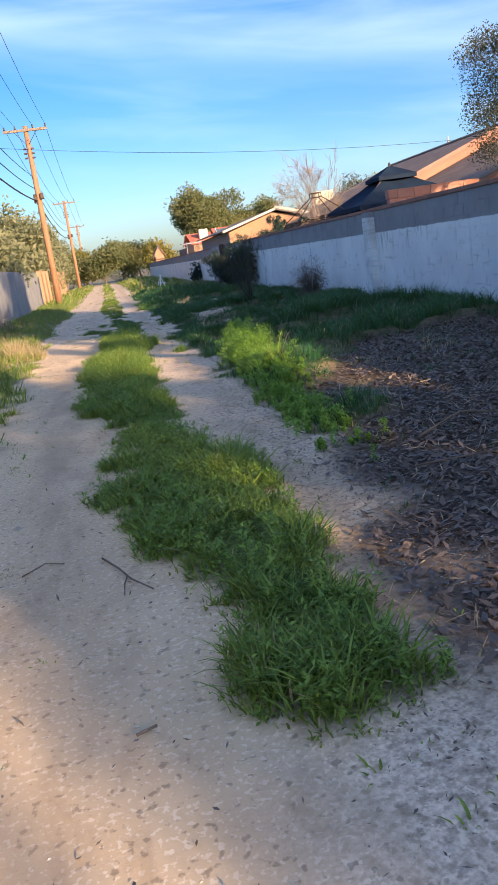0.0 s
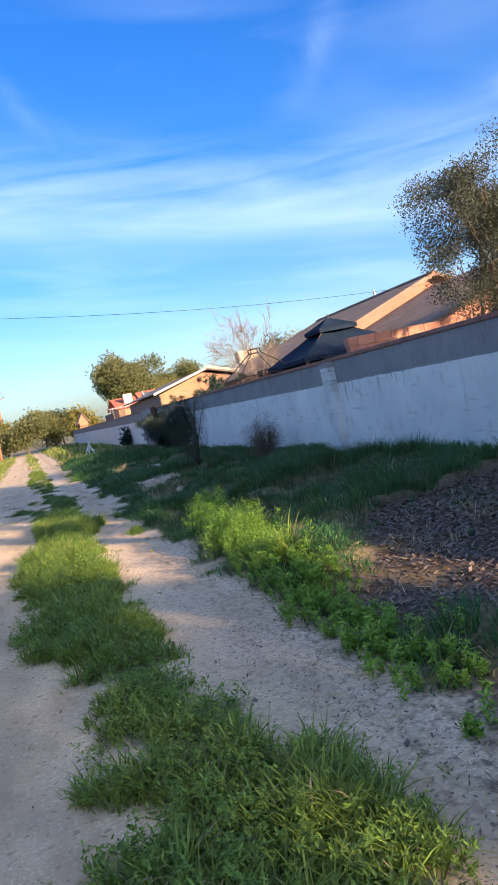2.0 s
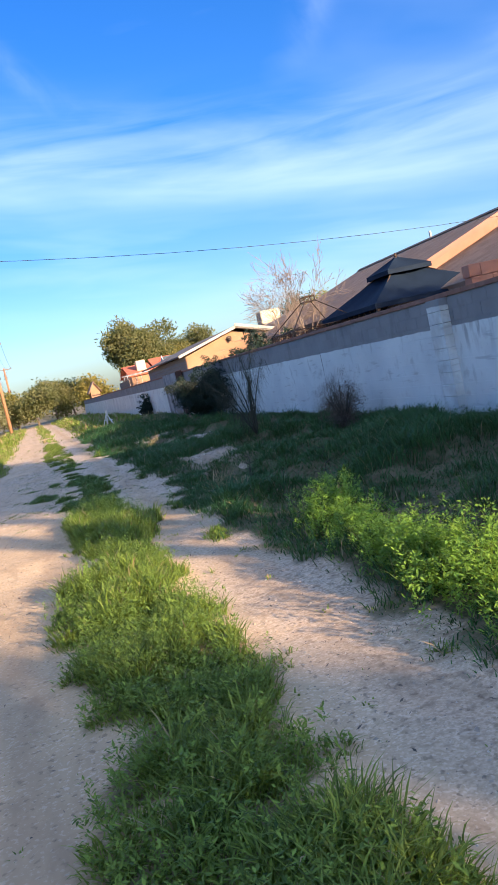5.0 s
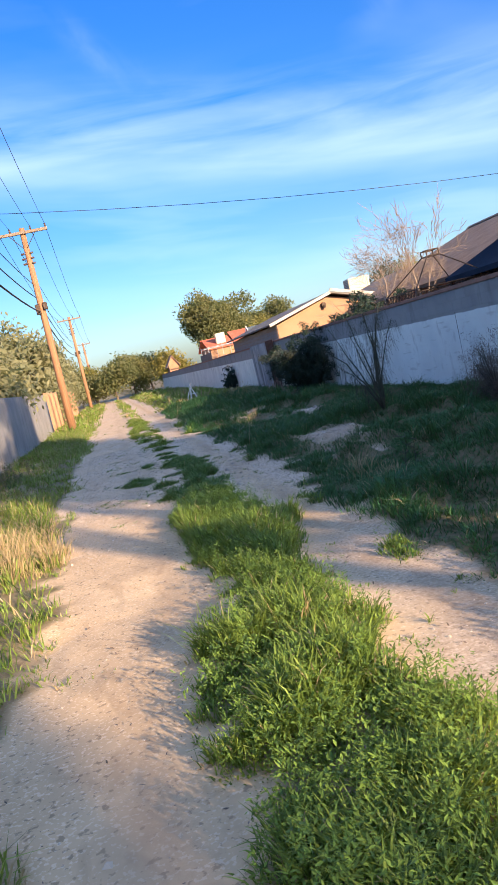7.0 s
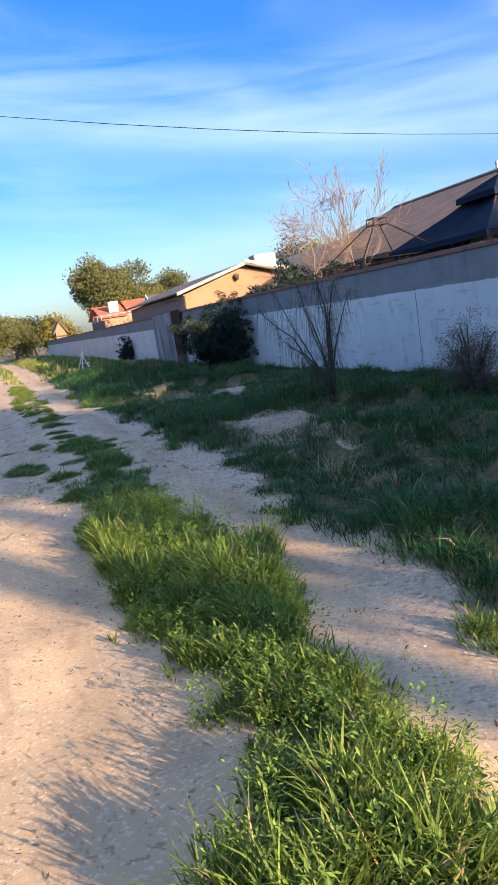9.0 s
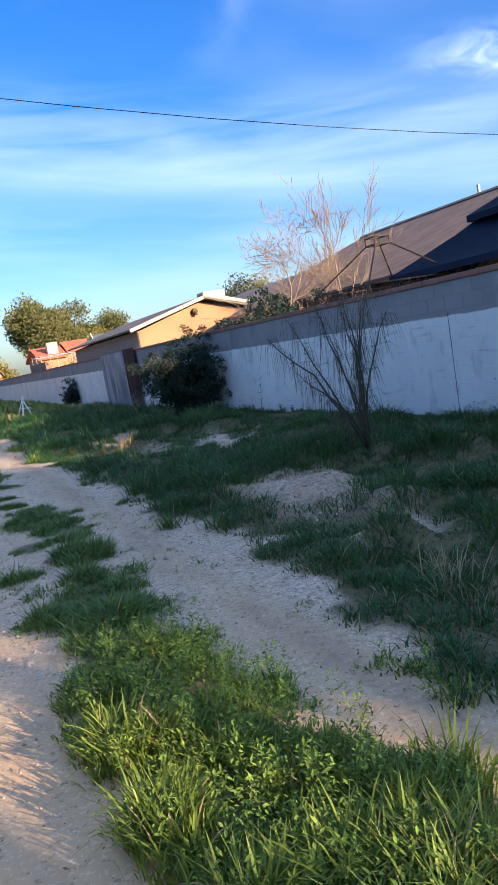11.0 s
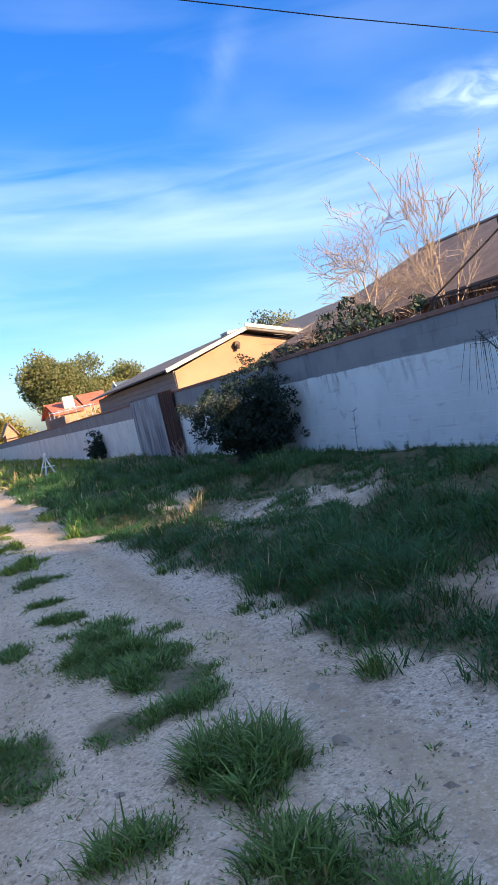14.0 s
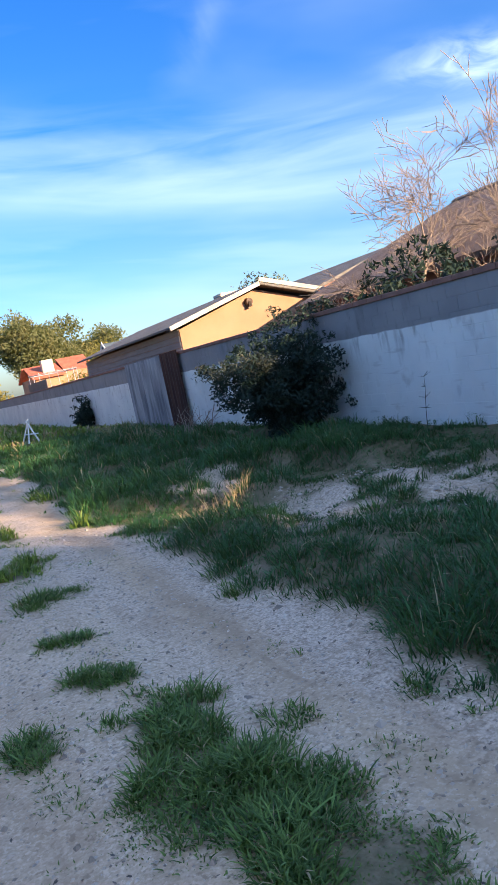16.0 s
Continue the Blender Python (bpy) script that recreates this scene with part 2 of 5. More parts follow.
M = {}
M["ground"] = ground_material()
M["block"] = wall_material("painted_block")
M["pier"] = wall_material("worn_painted_block", True, 0.30, 1.93)
M["grey_wall"] = wall_material("grey_render", False)
M["mortar"] = simple("mortar", (0.34, 0.33, 0.32), (0.50, 0.49, 0.47), 9)
M["cap"] = simple("cap_block", (0.21, 0.11, 0.085), (0.31, 0.17, 0.13), 4)
M["grass"] = foliage("grass", (0.012, 0.05, 0.012), (0.30, 0.44, 0.09), (0.20, 0.27, 0.05), 0.36, 2.2)
M["weed"] = foliage("weed_leaf", (0.09, 0.25, 0.03), (0.32, 0.50, 0.085), (0.20, 0.37, 0.055), 0.36)
M["clover"] = foliage("clover_leaf", (0.014, 0.055, 0.014), (0.30, 0.46, 0.09), (0.17, 0.28, 0.05), 0.34, 2.6)
M["straw"] = foliage("straw", (0.34, 0.26, 0.15), (0.52, 0.42, 0.27), (0.40, 0.30, 0.18), 0.2)
# olive leaf colour is lightened to stand in for distance haze
M["olive"] = foliage("olive_leaf", (0.08, 0.10, 0.05), (0.165, 0.18, 0.09), (0.19, 0.175, 0.09), 0.45, 0.5, 0.12)
M["greyleaf"] = foliage("grey_leaf", (0.024, 0.034, 0.03), (0.085, 0.096, 0.08), (0.062, 0.066, 0.05), 0.12, 1.2, 0.2)
M["yellowleaf"] = foliage("yellow_green_leaf", (0.16, 0.16, 0.045), (0.28, 0.25, 0.08), (0.30, 0.23, 0.09), 0.5, 0.3, 0.12)
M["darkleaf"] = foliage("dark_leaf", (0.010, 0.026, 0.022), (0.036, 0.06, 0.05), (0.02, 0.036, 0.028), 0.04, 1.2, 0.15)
M["litter"] = foliage("leaf_litter", (0.05, 0.038, 0.034), (0.23, 0.175, 0.145), (0.12, 0.09, 0.078), 0.05)
M["bark"] = simple("bark", (0.10, 0.075, 0.055), (0.20, 0.155, 0.12), 8, bump=0.6, fine=45, stretch=(1, 1, 0.3))
M["pale_twig"] = simple("pale_twig", (0.22, 0.165, 0.135), (0.33, 0.26, 0.21), 9)
M["dark_stem"] = simple("dark_stem", (0.04, 0.045, 0.034), (0.085, 0.085, 0.06), 9)
M["stone"] = foliage("pebble", (0.17, 0.135, 0.11), (0.72, 0.63, 0.54), (0.38, 0.31, 0.25), 0.0)
# darker, bluer copy of the grass: the wall's shade is put into its colour
M["shaded_grass"] = foliage("shaded_grass", (0.008, 0.034, 0.018), (0.075, 0.22, 0.085), (0.022, 0.08, 0.032), 0.25, 1.6, 0.2)
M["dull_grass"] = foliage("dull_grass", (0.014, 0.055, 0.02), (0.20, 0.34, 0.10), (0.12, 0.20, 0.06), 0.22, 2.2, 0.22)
# pale grey-olive: distance haze is put into this leaf colour
M["hazed"] = foliage("hazed_leaf", (0.17, 0.18, 0.11), (0.30, 0.31, 0.20), (0.28, 0.26, 0.15), 0.45, 0.5, 0.12)
M["wood_pole"] = simple("wood_pole", (0.24, 0.12, 0.065), (0.36, 0.20, 0.12), 3, fine=50, stretch=(6, 6, 0.25), bump=0.5)
M["grey_wood"] = simple("grey_wood", (0.14, 0.11, 0.09), (0.25, 0.20, 0.165), 4, fine=50, stretch=(6, 6, 0.4))
M["wire"] = simple("black_cable", (0.015, 0.015, 0.017), (0.03, 0.03, 0.032), 4, rough=0.6)
M["porcelain"] = simple("brown_porcelain", (0.05, 0.03, 0.025), (0.08, 0.05, 0.04), 4, rough=0.3)
M["stucco"] = simple("orange_stucco", (0.32, 0.178, 0.11), (0.37, 0.22, 0.14), 1.5, fine=120, bump=0.35)
M["pink_stucco"] = simple("salmon_stucco", (0.30, 0.145, 0.115), (0.37, 0.19, 0.15), 1.6, fine=120)
M["shingle"] = simple("brown_shingle", (0.18, 0.125, 0.098), (0.27, 0.195, 0.155), 2.0, fine=35, bump=0.6, dist=0.03)
M["grey_shingle"] = simple("grey_shingle", (0.14, 0.13, 0.125), (0.21, 0.195, 0.185), 2.0, fine=35, bump=0.6, dist=0.03)
M["trim"] = simple("white_trim", (0.34, 0.32, 0.30), (0.45, 0.43, 0.40), 3)
M["dark_trim"] = simple("dark_soffit", (0.05, 0.042, 0.038), (0.08, 0.07, 0.062), 3)
M["siding"] = simple("grey_siding", (0.26, 0.23, 0.215), (0.34, 0.31, 0.29), 3, stretch=(0.4, 0.4, 4))
M["canvas"] = simple("navy_canvas", (0.006, 0.014, 0.032), (0.011, 0.023, 0.048), 2, rough=0.8, fine=80, bump=0.1, spec=0.15)
M["black_metal"] = simple("rusted_black_metal", (0.035, 0.028, 0.025), (0.10, 0.065, 0.05), 6, rough=0.6, metal=0.3)
M["rust"] = simple("rust_sheet", (0.05, 0.026, 0.024), (0.12, 0.062, 0.05), 2, rough=0.7, metal=0.3, stretch=(3, 3, 0.5))
M["zinc"] = simple("weathered_zinc", (0.13, 0.145, 0.17), (0.45, 0.475, 0.51), 1.6, rough=0.65, metal=0.12, stretch=(2.5, 2.5, 0.4))
M["white_paint"] = simple("white_paint", (0.68, 0.68, 0.68), (0.80, 0.80, 0.79), 3)
M["red_tile"] = simple("red_roof", (0.42, 0.10, 0.06), (0.52, 0.16, 0.10), 2, fine=30, bump=0.5)
M["beige"] = simple("beige_panel", (0.48, 0.42, 0.33), (0.58, 0.52, 0.42), 2)
M["slate_blue"] = simple("blue_grey_roof", (0.06, 0.085, 0.11), (0.10, 0.13, 0.16), 2, fine=30)
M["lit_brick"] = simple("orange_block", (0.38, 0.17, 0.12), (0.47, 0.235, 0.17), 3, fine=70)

# ---- mesh tools ----
RNG = np.random.default_rng(7)


def vnoise(x, y, scale, seed=0):
    """Smooth value noise in 0..1 over the plane."""
    x, y = np.asarray(x, float) / scale, np.asarray(y, float) / scale
    xi, yi = np.floor(x), np.floor(y)
    u, v = x - xi, y - yi
    u, v = u * u * (3 - 2 * u), v * v * (3 - 2 * v)

    def h(a, b):
        s = np.sin(a * 127.1 + b * 311.7 + seed * 74.7) * 43758.5453
        return s - np.floor(s)
    return (h(xi, yi) * (1 - u) + h(xi + 1, yi) * u) * (1 - v) + (h(xi, yi + 1) * (1 - u) + h(xi + 1, yi + 1) * u) * v


class Build:
    """Collects vertices and faces of one mesh."""

    def __init__(self):
        self.v, self.f, self.n = [], [], 0

    def add(self, verts, faces):
        self.v.extend(tuple(p) for p in verts)
        self.f.extend(tuple(i + self.n for i in f) for f in faces)
        self.n += len(verts)
        return self

    def box(self, lo, hi, turn=None):
        (a, b, c), (d, e, f) = lo, hi
        pts = [Vector(p) for p in ((a, b, c), (d, b, c), (d, e, c), (a, e, c), (a, b, f), (d, b, f), (d, e, f), (a, e, f))]
        if turn is not None:
            pts = [turn @ p for p in pts]
        return self.add(pts, ((3, 2, 1, 0), (4, 5, 6, 7), (0, 1, 5, 4), (1, 2, 6, 5), (2, 3, 7, 6), (3, 0, 4, 7)))

    def chamfer(self, lo, hi, c=0.01):
        """A box with its twelve edges cut off."""
        bm = bmesh.new()
        bmesh.ops.create_cube(bm, size=1)
        for q in bm.verts:
            q.co = [(l + h) / 2 + k * (h - l) for l, h, k in zip(lo, hi, q.co)]
        bmesh.ops.bevel(bm, geom=bm.edges[:], offset=c, segments=1, affect="EDGES")
        bm.verts.index_update()
        self.add([q.co.copy() for q in bm.verts], [[q.index for q in f.verts] for f in bm.faces])
        bm.free()
        return self

    def tube(self, pts, radii, n=6, close=True):
        pts = [Vector(p) for p in pts]
        rings = []
        for i, p in enumerate(pts):
            d = (pts[min(i + 1, len(pts) - 1)] - pts[max(i - 1, 0)]).normalized()
            a = d.orthogonal().normalized()
            b = d.cross(a)
            if rings:
                a = (rings[-1][1] - d * rings[-1][1].dot(d)).normalized()
                b = d.cross(a)
            rings.append((p, a, b))
        vs = [p + radii[i] * (math.cos(2 * math.pi * k / n) * a + math.sin(2 * math.pi * k / n) * b) for i, (p, a, b) in enumerate(rings) for k in range(n)]
        fs = [(i * n + k, i * n + (k + 1) % n, (i + 1) * n + (k + 1) % n, (i + 1) * n + k) for i in range(len(pts) - 1) for k in range(n)]
        if close:
            fs += [tuple(range(n))[::-1], tuple((len(pts) - 1) * n + k for k in range(n))]
        return self.add(vs, fs)

    def slab(self, quad, thick):
        """A four-cornered sheet with thickness, downwards along its normal."""
        q = [Vector(p) for p in quad]
        nrm = (q[1] - q[0]).cross(q[3] - q[0]).normalized() * thick
        lo = [p - nrm for p in q]
        return self.add(q + lo, ((0, 1, 2, 3), (7, 6, 5, 4), (0, 4, 5, 1), (1, 5, 6, 2), (2, 6, 7, 3), (3, 7, 4, 0)))

    def prism(self, outline, y0, y1):
        """An outline in x and z drawn out along y."""
        k = len(outline)
        vs = [(x, y0, z) for x, z in outline] + [(x, y1, z) for x, z in outline]
        fs = [tuple(range(k)), tuple(range(2 * k - 1, k - 1, -1))]
        fs += [(i, i + k, (i + 1) % k + k, (i + 1) % k) for i in range(k)]
        return self.add(vs, fs)

    def mesh(self, name, material, smooth=False):
        me = bpy.data.meshes.new(name)
        me.from_pydata(self.v, [], self.f)
        me.materials.append(material)
        bm = bmesh.new()
        bm.from_mesh(me)
        bmesh.ops.recalc_face_normals(bm, faces=bm.faces)
        bm.to_mesh(me)
        bm.free()
        me.polygons.foreach_set("use_smooth", [smooth] * len(me.polygons))
        me.update()
        return me


def part(name, b, material, parent, label="", smooth=False):
    """One mesh as a part under a thing."""
    ob = new(name, b.mesh(name, material, smooth))
    ob.parent = parent
    if parent is not None:
        ob.matrix_parent_inverse = parent.matrix_world.inverted()
    return tagged(ob, label)


def thing(name, label, category, at=(0, 0, 0), group="", kind=""):
    """An empty at the base of a thing."""
    ob = new(name)
    ob.location = at
    ob.matrix_world = Matrix.Translation(at)
    return tagged(ob, label, category, group, kind)


def solid(name, b, material, label, category, group="", kind="", smooth=False):
    return tagged(new(name, b.mesh(name, material, smooth)), label, category, group, kind)


def soup(name, verts, faces, material):
    """A mesh from arrays: faces all of one size."""
    me = bpy.data.meshes.new(name)
    nv, nf, k = len(verts), len(faces), faces.shape[1]
    me.vertices.add(nv), me.loops.add(nf * k), me.polygons.add(nf)
    me.vertices.foreach_set("co", np.ascontiguousarray(verts, np.float32).ravel())
    me.loops.foreach_set("vertex_index", np.ascontiguousarray(faces, np.int32).ravel())
    me.polygons.foreach_set("loop_start", np.arange(0, nf * k, k, dtype=np.int32))
    me.polygons.foreach_set("loop_total", np.full(nf, k, np.int32))
    me.materials.append(material)
    me.polygons.foreach_set("use_smooth", np.zeros(nf, bool))
    me.update(calc_edges=True)
    return me


# ---- ground ----
LEFT_EDGE = ([0, 7, 12, 14.7, 18.5, 24.7, 41, 120], [-1.15, -1.25, -1.5, -1.53, -1.75, -1.8, -1.75, -1.8])
STRIP_L = ([1.9, 2.3, 3.8, 5.1, 5.5, 6.7, 7.1, 7.7, 8.6, 11.8, 13.1, 14, 14.9, 15.5, 16.3, 18.0, 19, 27, 35, 120], [0.5, 0.1, 0.0, -0.28, -0.12, -0.44, -0.24, -0.22, -0.56, -0.66, -0.65, -0.5, -0.3, -0.28, -0.4, -0.36, -0.5, -0.4, -0.42, -0.4])
STRIP_R = ([1.9, 2.2, 3, 4.8, 6.0, 7.25, 8.1, 9.5, 12, 13, 14.4, 14.9, 15.7, 16.8, 18.4, 20, 24, 28, 35, 120], [0.5, 0.88, 0.9, 0.92, 0.8, 0.5, 0.57, 0.5, 0.46, 0.58, 0.6, 0.46, 0.64, 0.74, 0.64, 0.56, 0.62, 0.52, 0.4, 0.45])
BANK_EDGE = ([2, 3.6, 5.7, 9, 10.8, 14.4, 17.4, 18.9, 19.8, 20.4, 21.0, 22.3, 24, 25, 26.5, 30.5, 34.8, 52, 120], [1.2, 1.32, 1.3, 1.28, 1.24, 1.17, 1.28, 1.3, 1.42, 1.75, 1.5, 1.33, 1.36, 1.55, 1.4, 1.24, 1.2, 1.6, 1.6])


# tufted patches left on the worn crown: centre and half-widths
PATCHES = ((0.12, 18.8, 0.58, 0.75), (0.2, 19.75, 0.46, 0.85), (0.35, 21.5, 0.22, 0.3), (-0.25, 21.2, 0.2, 0.25), (-0.58, 22.5, 0.3, 0.35), (0.45, 22.55, 0.2, 0.3), (0.05, 22.4, 0.25, 0.18), (0.28, 24.0, 0.36, 0.75), (0.4, 23.0, 0.24, 0.4), (0.68, 23.4, 0.07, 0.09), (-0.35, 24.7, 0.16, 0.2), (0.15, 25.3, 0.22, 0.22), (0.06, 26.2, 0.26, 0.22), (0.25, 27.4, 0.3, 0.35), (0.08, 28.9, 0.3, 0.4), (0.5, 19.0, 0.14, 0.16))


def edges(y):
    return [np.interp(y, *e) for e in (LEFT_EDGE, STRIP_L, STRIP_R, BANK_EDGE)]


def step(a, b, v):
    k = np.clip((v - a) / (b - a), 0, 1)
    return k * k * (3 - 2 * k)


def mulch_at(x, y):
    lim = np.interp(y, [1.5, 2.4, 3.4, 4.4, 6, 9, 10.5, 11], [1.35, 1.15, 1.28, 1.6, 1.95, 2.35, 3.6, 8])
    return step(-0.35, 0.35, x - lim + (vnoise(x, y, 0.5, 3) - 0.5) * 0.9) * (x < 6.3)


def mound_at(x, y):
    u, v = (x - 2.82) + 0.28 * (y - 21.5), (y - 21.5)
    r = (u / 0.52) ** 2 + (v / 0.95) ** 2 + 1.5 * (vnoise(x, y, 0.45, 13) - 0.5) + 0.5 * (vnoise(x, y, 0.15, 17) - 0.5)
    return np.exp(-np.clip(r, 0, None) ** 1.5)


def rubble_at(x, y):
    """Bare crumbled ground showing between the grass hummocks."""
    a = np.exp(-(((x - 3.7) / 1.25) ** 2 + ((y - 27.2) / 1.6) ** 2) ** 2)
    b = np.exp(-(((x - 3.1) / 0.9) ** 2 + ((y - 30.4) / 0.9) ** 2) ** 2)
    c = 0.8 * np.exp(-(((x - 2.6) / 0.5) ** 2 + ((y - 19.7) / 0.5) ** 2) ** 2)
    gaps = 0.5 * vnoise(x * 1.3, y * 0.75, 0.5, 9) + 0.5 * vnoise(x * 1.3, y * 0.8, 0.19, 19)
    return np.maximum(np.maximum(a, b), c) * step(0.36, 0.48, gaps)


def hummock_at(x, y):
    """Tussocks of the bank, 0 to 1."""
    return step(0.30, 0.74, 0.7 * vnoise(x, y * 0.9, 0.8, 31) + 0.3 * vnoise(x, y, 0.33, 32))


def cover(x, y):
    """How thick the grass stands, 0 to 1."""
    e0, e1, e2, e3 = edges(y)
    w = (vnoise(x, y, 0.28, 1) - 0.5) * 0.6 + (vnoise(x, y, 0.9, 2) - 0.5) * 0.5
    left = step(0.0, 0.25, e0 - x + w * 0.8) * (0.55 + 0.45 * vnoise(x, y, 1.6, 5))
    mid = np.minimum(step(-0.02, 0.22, x - e1 + w * 0.62), step(-0.02, 0.22, e2 - x + w * 0.62)) * (y > 1.8)
    spots = np.zeros_like(x + y)
    for px, py, rx, ry in PATCHES:
        spots = np.maximum(spots, step(-0.35, 0.75, 1 - np.hypot((x - px) / rx, (y - py) / ry) + w * 2.0))
    far = step(29.5, 31, y)
    mid = np.where(y > 18.6, np.maximum(spots * (1 - far), mid * far), mid)
    thin = np.where(y > 18.6, far, 0)
    mid = mid * (1 - thin * step(0.42, 0.64, 0.55 * vnoise(x, y * 0.7, 0.7, 6) + 0.45 * vnoise(x, y, 0.16, 16)))
    bank = step(0.0, 0.3, x - e3 + w * 0.7) * (x < 6.28)
    bank = bank * (1 - 0.93 * mulch_at(x, y)) * (1 - np.clip(mound_at(x, y) * 1.4, 0, 1)) * (1 - np.clip(rubble_at(x, y), 0, 0.95))
    bank = bank * np.maximum(0.75 + 0.25 * step(0.22, 0.5, 0.65 * vnoise(x, y, 0.9, 8) + 0.35 * vnoise(x, y, 0.3, 18)), 0.8 * (x - e3 < 0.7)) * step(3.2, 6.0, y + 1.2 * (x > 3))
    return np.where(x < (e0 + e1) / 2, left, np.where(x < (e2 + e3) / 2, mid, bank))


def height(x, y):
    x, y = np.asarray(x, float), np.asarray(y, float)
    e0, e1, e2, e3 = edges(y)
    near = np.exp(-np.clip(np.abs(x) - 7, 0, None) / 6)
    z = 0.05 * step(0, 0.8, x - e3) + 0.05 * step(3.0, 6.3, x) + 0.05 * step(0, 0.7, e0 - x)
    z = z + 0.035 * np.clip(np.minimum(x - e1, e2 - x) / 0.3, 0, 1)
    z = z + np.interp(y, [0, 9, 14, 24, 32, 42], [0, 0, -0.11, -0.12, -0.06, 0]) * (1 - step(2.2, 4.2, x)) * (1 - step(2.5, 4.0, -x))
    z = z + 0.24 * (hummock_at(x, y) - 0.45) * step(0.1, 0.9, x - e3) * (1 - step(5.6, 6.25, x)) * (1 - mulch_at(x, y)) * (1 - np.clip(mound_at(x, y), 0, 1))
    rough = np.where((x > e0) & (x < e3), 0.02, 0.07)
    z = z + rough * (vnoise(x, y, 0.8, 11) - 0.5) + 0.012 * (vnoise(x, y, 0.22, 12) - 0.5)
    z = z + 0.11 * mound_at(x, y) * (0.6 + 0.8 * vnoise(x, y, 0.35, 14)) - 0.03 * np.clip(rubble_at(x, y), 0, 1)
    return z * near


def ground():
    xs = np.concatenate([-np.geomspace(700, 6.5, 22), np.arange(-6.2, 7.3, 0.1), np.geomspace(7.6, 700, 22)])
    ys = np.concatenate([-np.geomspace(300, 4.5, 12), np.arange(-4, 34, 0.1), np.arange(34, 60, 0.3), np.geomspace(60.5, 1600, 50)])
    X, Y = np.meshgrid(xs, ys)
    V = np.stack([X, Y, height(X, Y)], -1).reshape(-1, 3)
    ny, nx = X.shape
    i = np.arange(ny * nx).reshape(ny, nx)
    F = np.stack([i[:-1, :-1], i[:-1, 1:], i[1:, 1:], i[1:, :-1]], -1).reshape(-1, 4)
    me = soup("ground", V, F, M["ground"])
    me.polygons.foreach_set("use_smooth", [True] * len(me.polygons))
    x, y = V[:, 0], V[:, 1]
    e0, e1, e2, e3 = edges(y)
    road = (x > e0 - 0.3) & (x < e3 + 0.3) & (y < 130)
    soil = np.where(road, step(0.35, 0.95, cover(x, y)) * 0.85, np.where(x > 0, (0.78 + 0.2 * cover(x, y)) * (1 - np.clip(1.3 * mound_at(x, y) + rubble_at(x, y), 0, 0.95)), 0.75))
    gravel = np.clip(step(-0.2, 0.5, x - e2) * 0.8 + step(17, 21, y) * 0.7 + mound_at(x, y) + rubble_at(x, y) + 0.8 * (1 - step(1.5, 3.5, y)) * step(-0.3, 0.6, x) - 0.3 + 0.5 * vnoise(x, y, 1.1, 15) - 1.1 * np.exp(-(((x - 1.02) / 0.24) ** 2)) * step(14, 18, y) - 0.5 * mound_at(x, y), 0, 1)
    litter_on = np.clip(np.exp(-(((x - 1.25) / 0.45) ** 2)) * (1 - 0.6 * step(11, 14, y)) + 0.9 * (1 - step(1.6, 4.2, y)) * step(0.3, 1.0, x) + 0.35 * step(1.2, 2.0, x) + 0.8 * mound_at(x, y), 0, 1)
    worn = np.exp(-(((x - 1.02) / 0.2) ** 2)) + np.exp(-(((x - e0 - 0.55) / 0.25) ** 2)) * (1 - step(9, 13, y)) + 0.7 * np.exp(-(((x - e1 + 0.3) / 0.14) ** 2)) + 1.2 * np.clip(mound_at(x, y) * 1.5, 0, 1)
    for name, val in (("soil", soil), ("mulch", mulch_at(x, y) * (y > -6)), ("gravel", gravel), ("litter", litter_on), ("worn", worn)):
        me.attributes.new(name, "FLOAT", "POINT").data.foreach_set("value", val.astype(np.float32))
    return tagged(new("ground", me), "pale tan dirt alley with two wheel ruts and weedy verges", "ground", kind="structure")


ground()


def blades(x, y, a, tall, wide, lean=0.5, curl=0.5, near=True):
    """Arching tapering grass blades, five triangles each near the walk and three further off; a is the way they lean."""
    n = len(x)
    z = height(x, y) - 0.01
    w = a + RNG.normal(1.57, 0.6, n)
    d = np.stack([np.cos(a), np.sin(a)], -1)
    s = np.stack([np.cos(w), np.sin(w)], -1) * wide[:, None] / 2
    l1, l2 = RNG.uniform(0, lean, n) * tall * 0.5, RNG.uniform(0.1, 1, n) * curl * tall
    droop = RNG.uniform(0.05, 0.55, n)
    base, rows = np.stack([x, y], -1), []
    bends = ((0.0, 0.8), (0.42, 1.0), (0.76, 0.75), (1.0, 0.0)) if near else ((0.0, 0.9), (0.58, 0.9), (1.0, 0.0))
    for k, thin in bends:
        p = base + d * (l1 * k + l2 * k * k)[:, None]
        up = (z + tall * (k - droop * k ** 3))[:, None]
        rows += [np.hstack([p, up])] if not thin else [np.hstack([p - s * thin, up]), np.hstack([p + s * thin, up])]
    V = np.stack(rows, 1).reshape(-1, 3)
    i = np.arange(n)[:, None] * len(rows)
    tris = ([0, 1, 3], [0, 3, 2], [2, 3, 5], [2, 5, 4], [4, 5, 6]) if near else ([0, 1, 3], [0, 3, 2], [2, 3, 4])
    F = np.concatenate([i + f for f in tris], 1).reshape(-1, 3)
    return V, F


def scatter(x0, x1, y0, y1, per_m2, power=1.0, stray=0.0):
    n = int((x1 - x0) * (y1 - y0) * per_m2)
    x, y = RNG.uniform(x0, x1, n), RNG.uniform(y0, y1, n)
    keep = RNG.random(n) < np.maximum(cover(x, y) ** power, stray)
    return x[keep], y[keep]


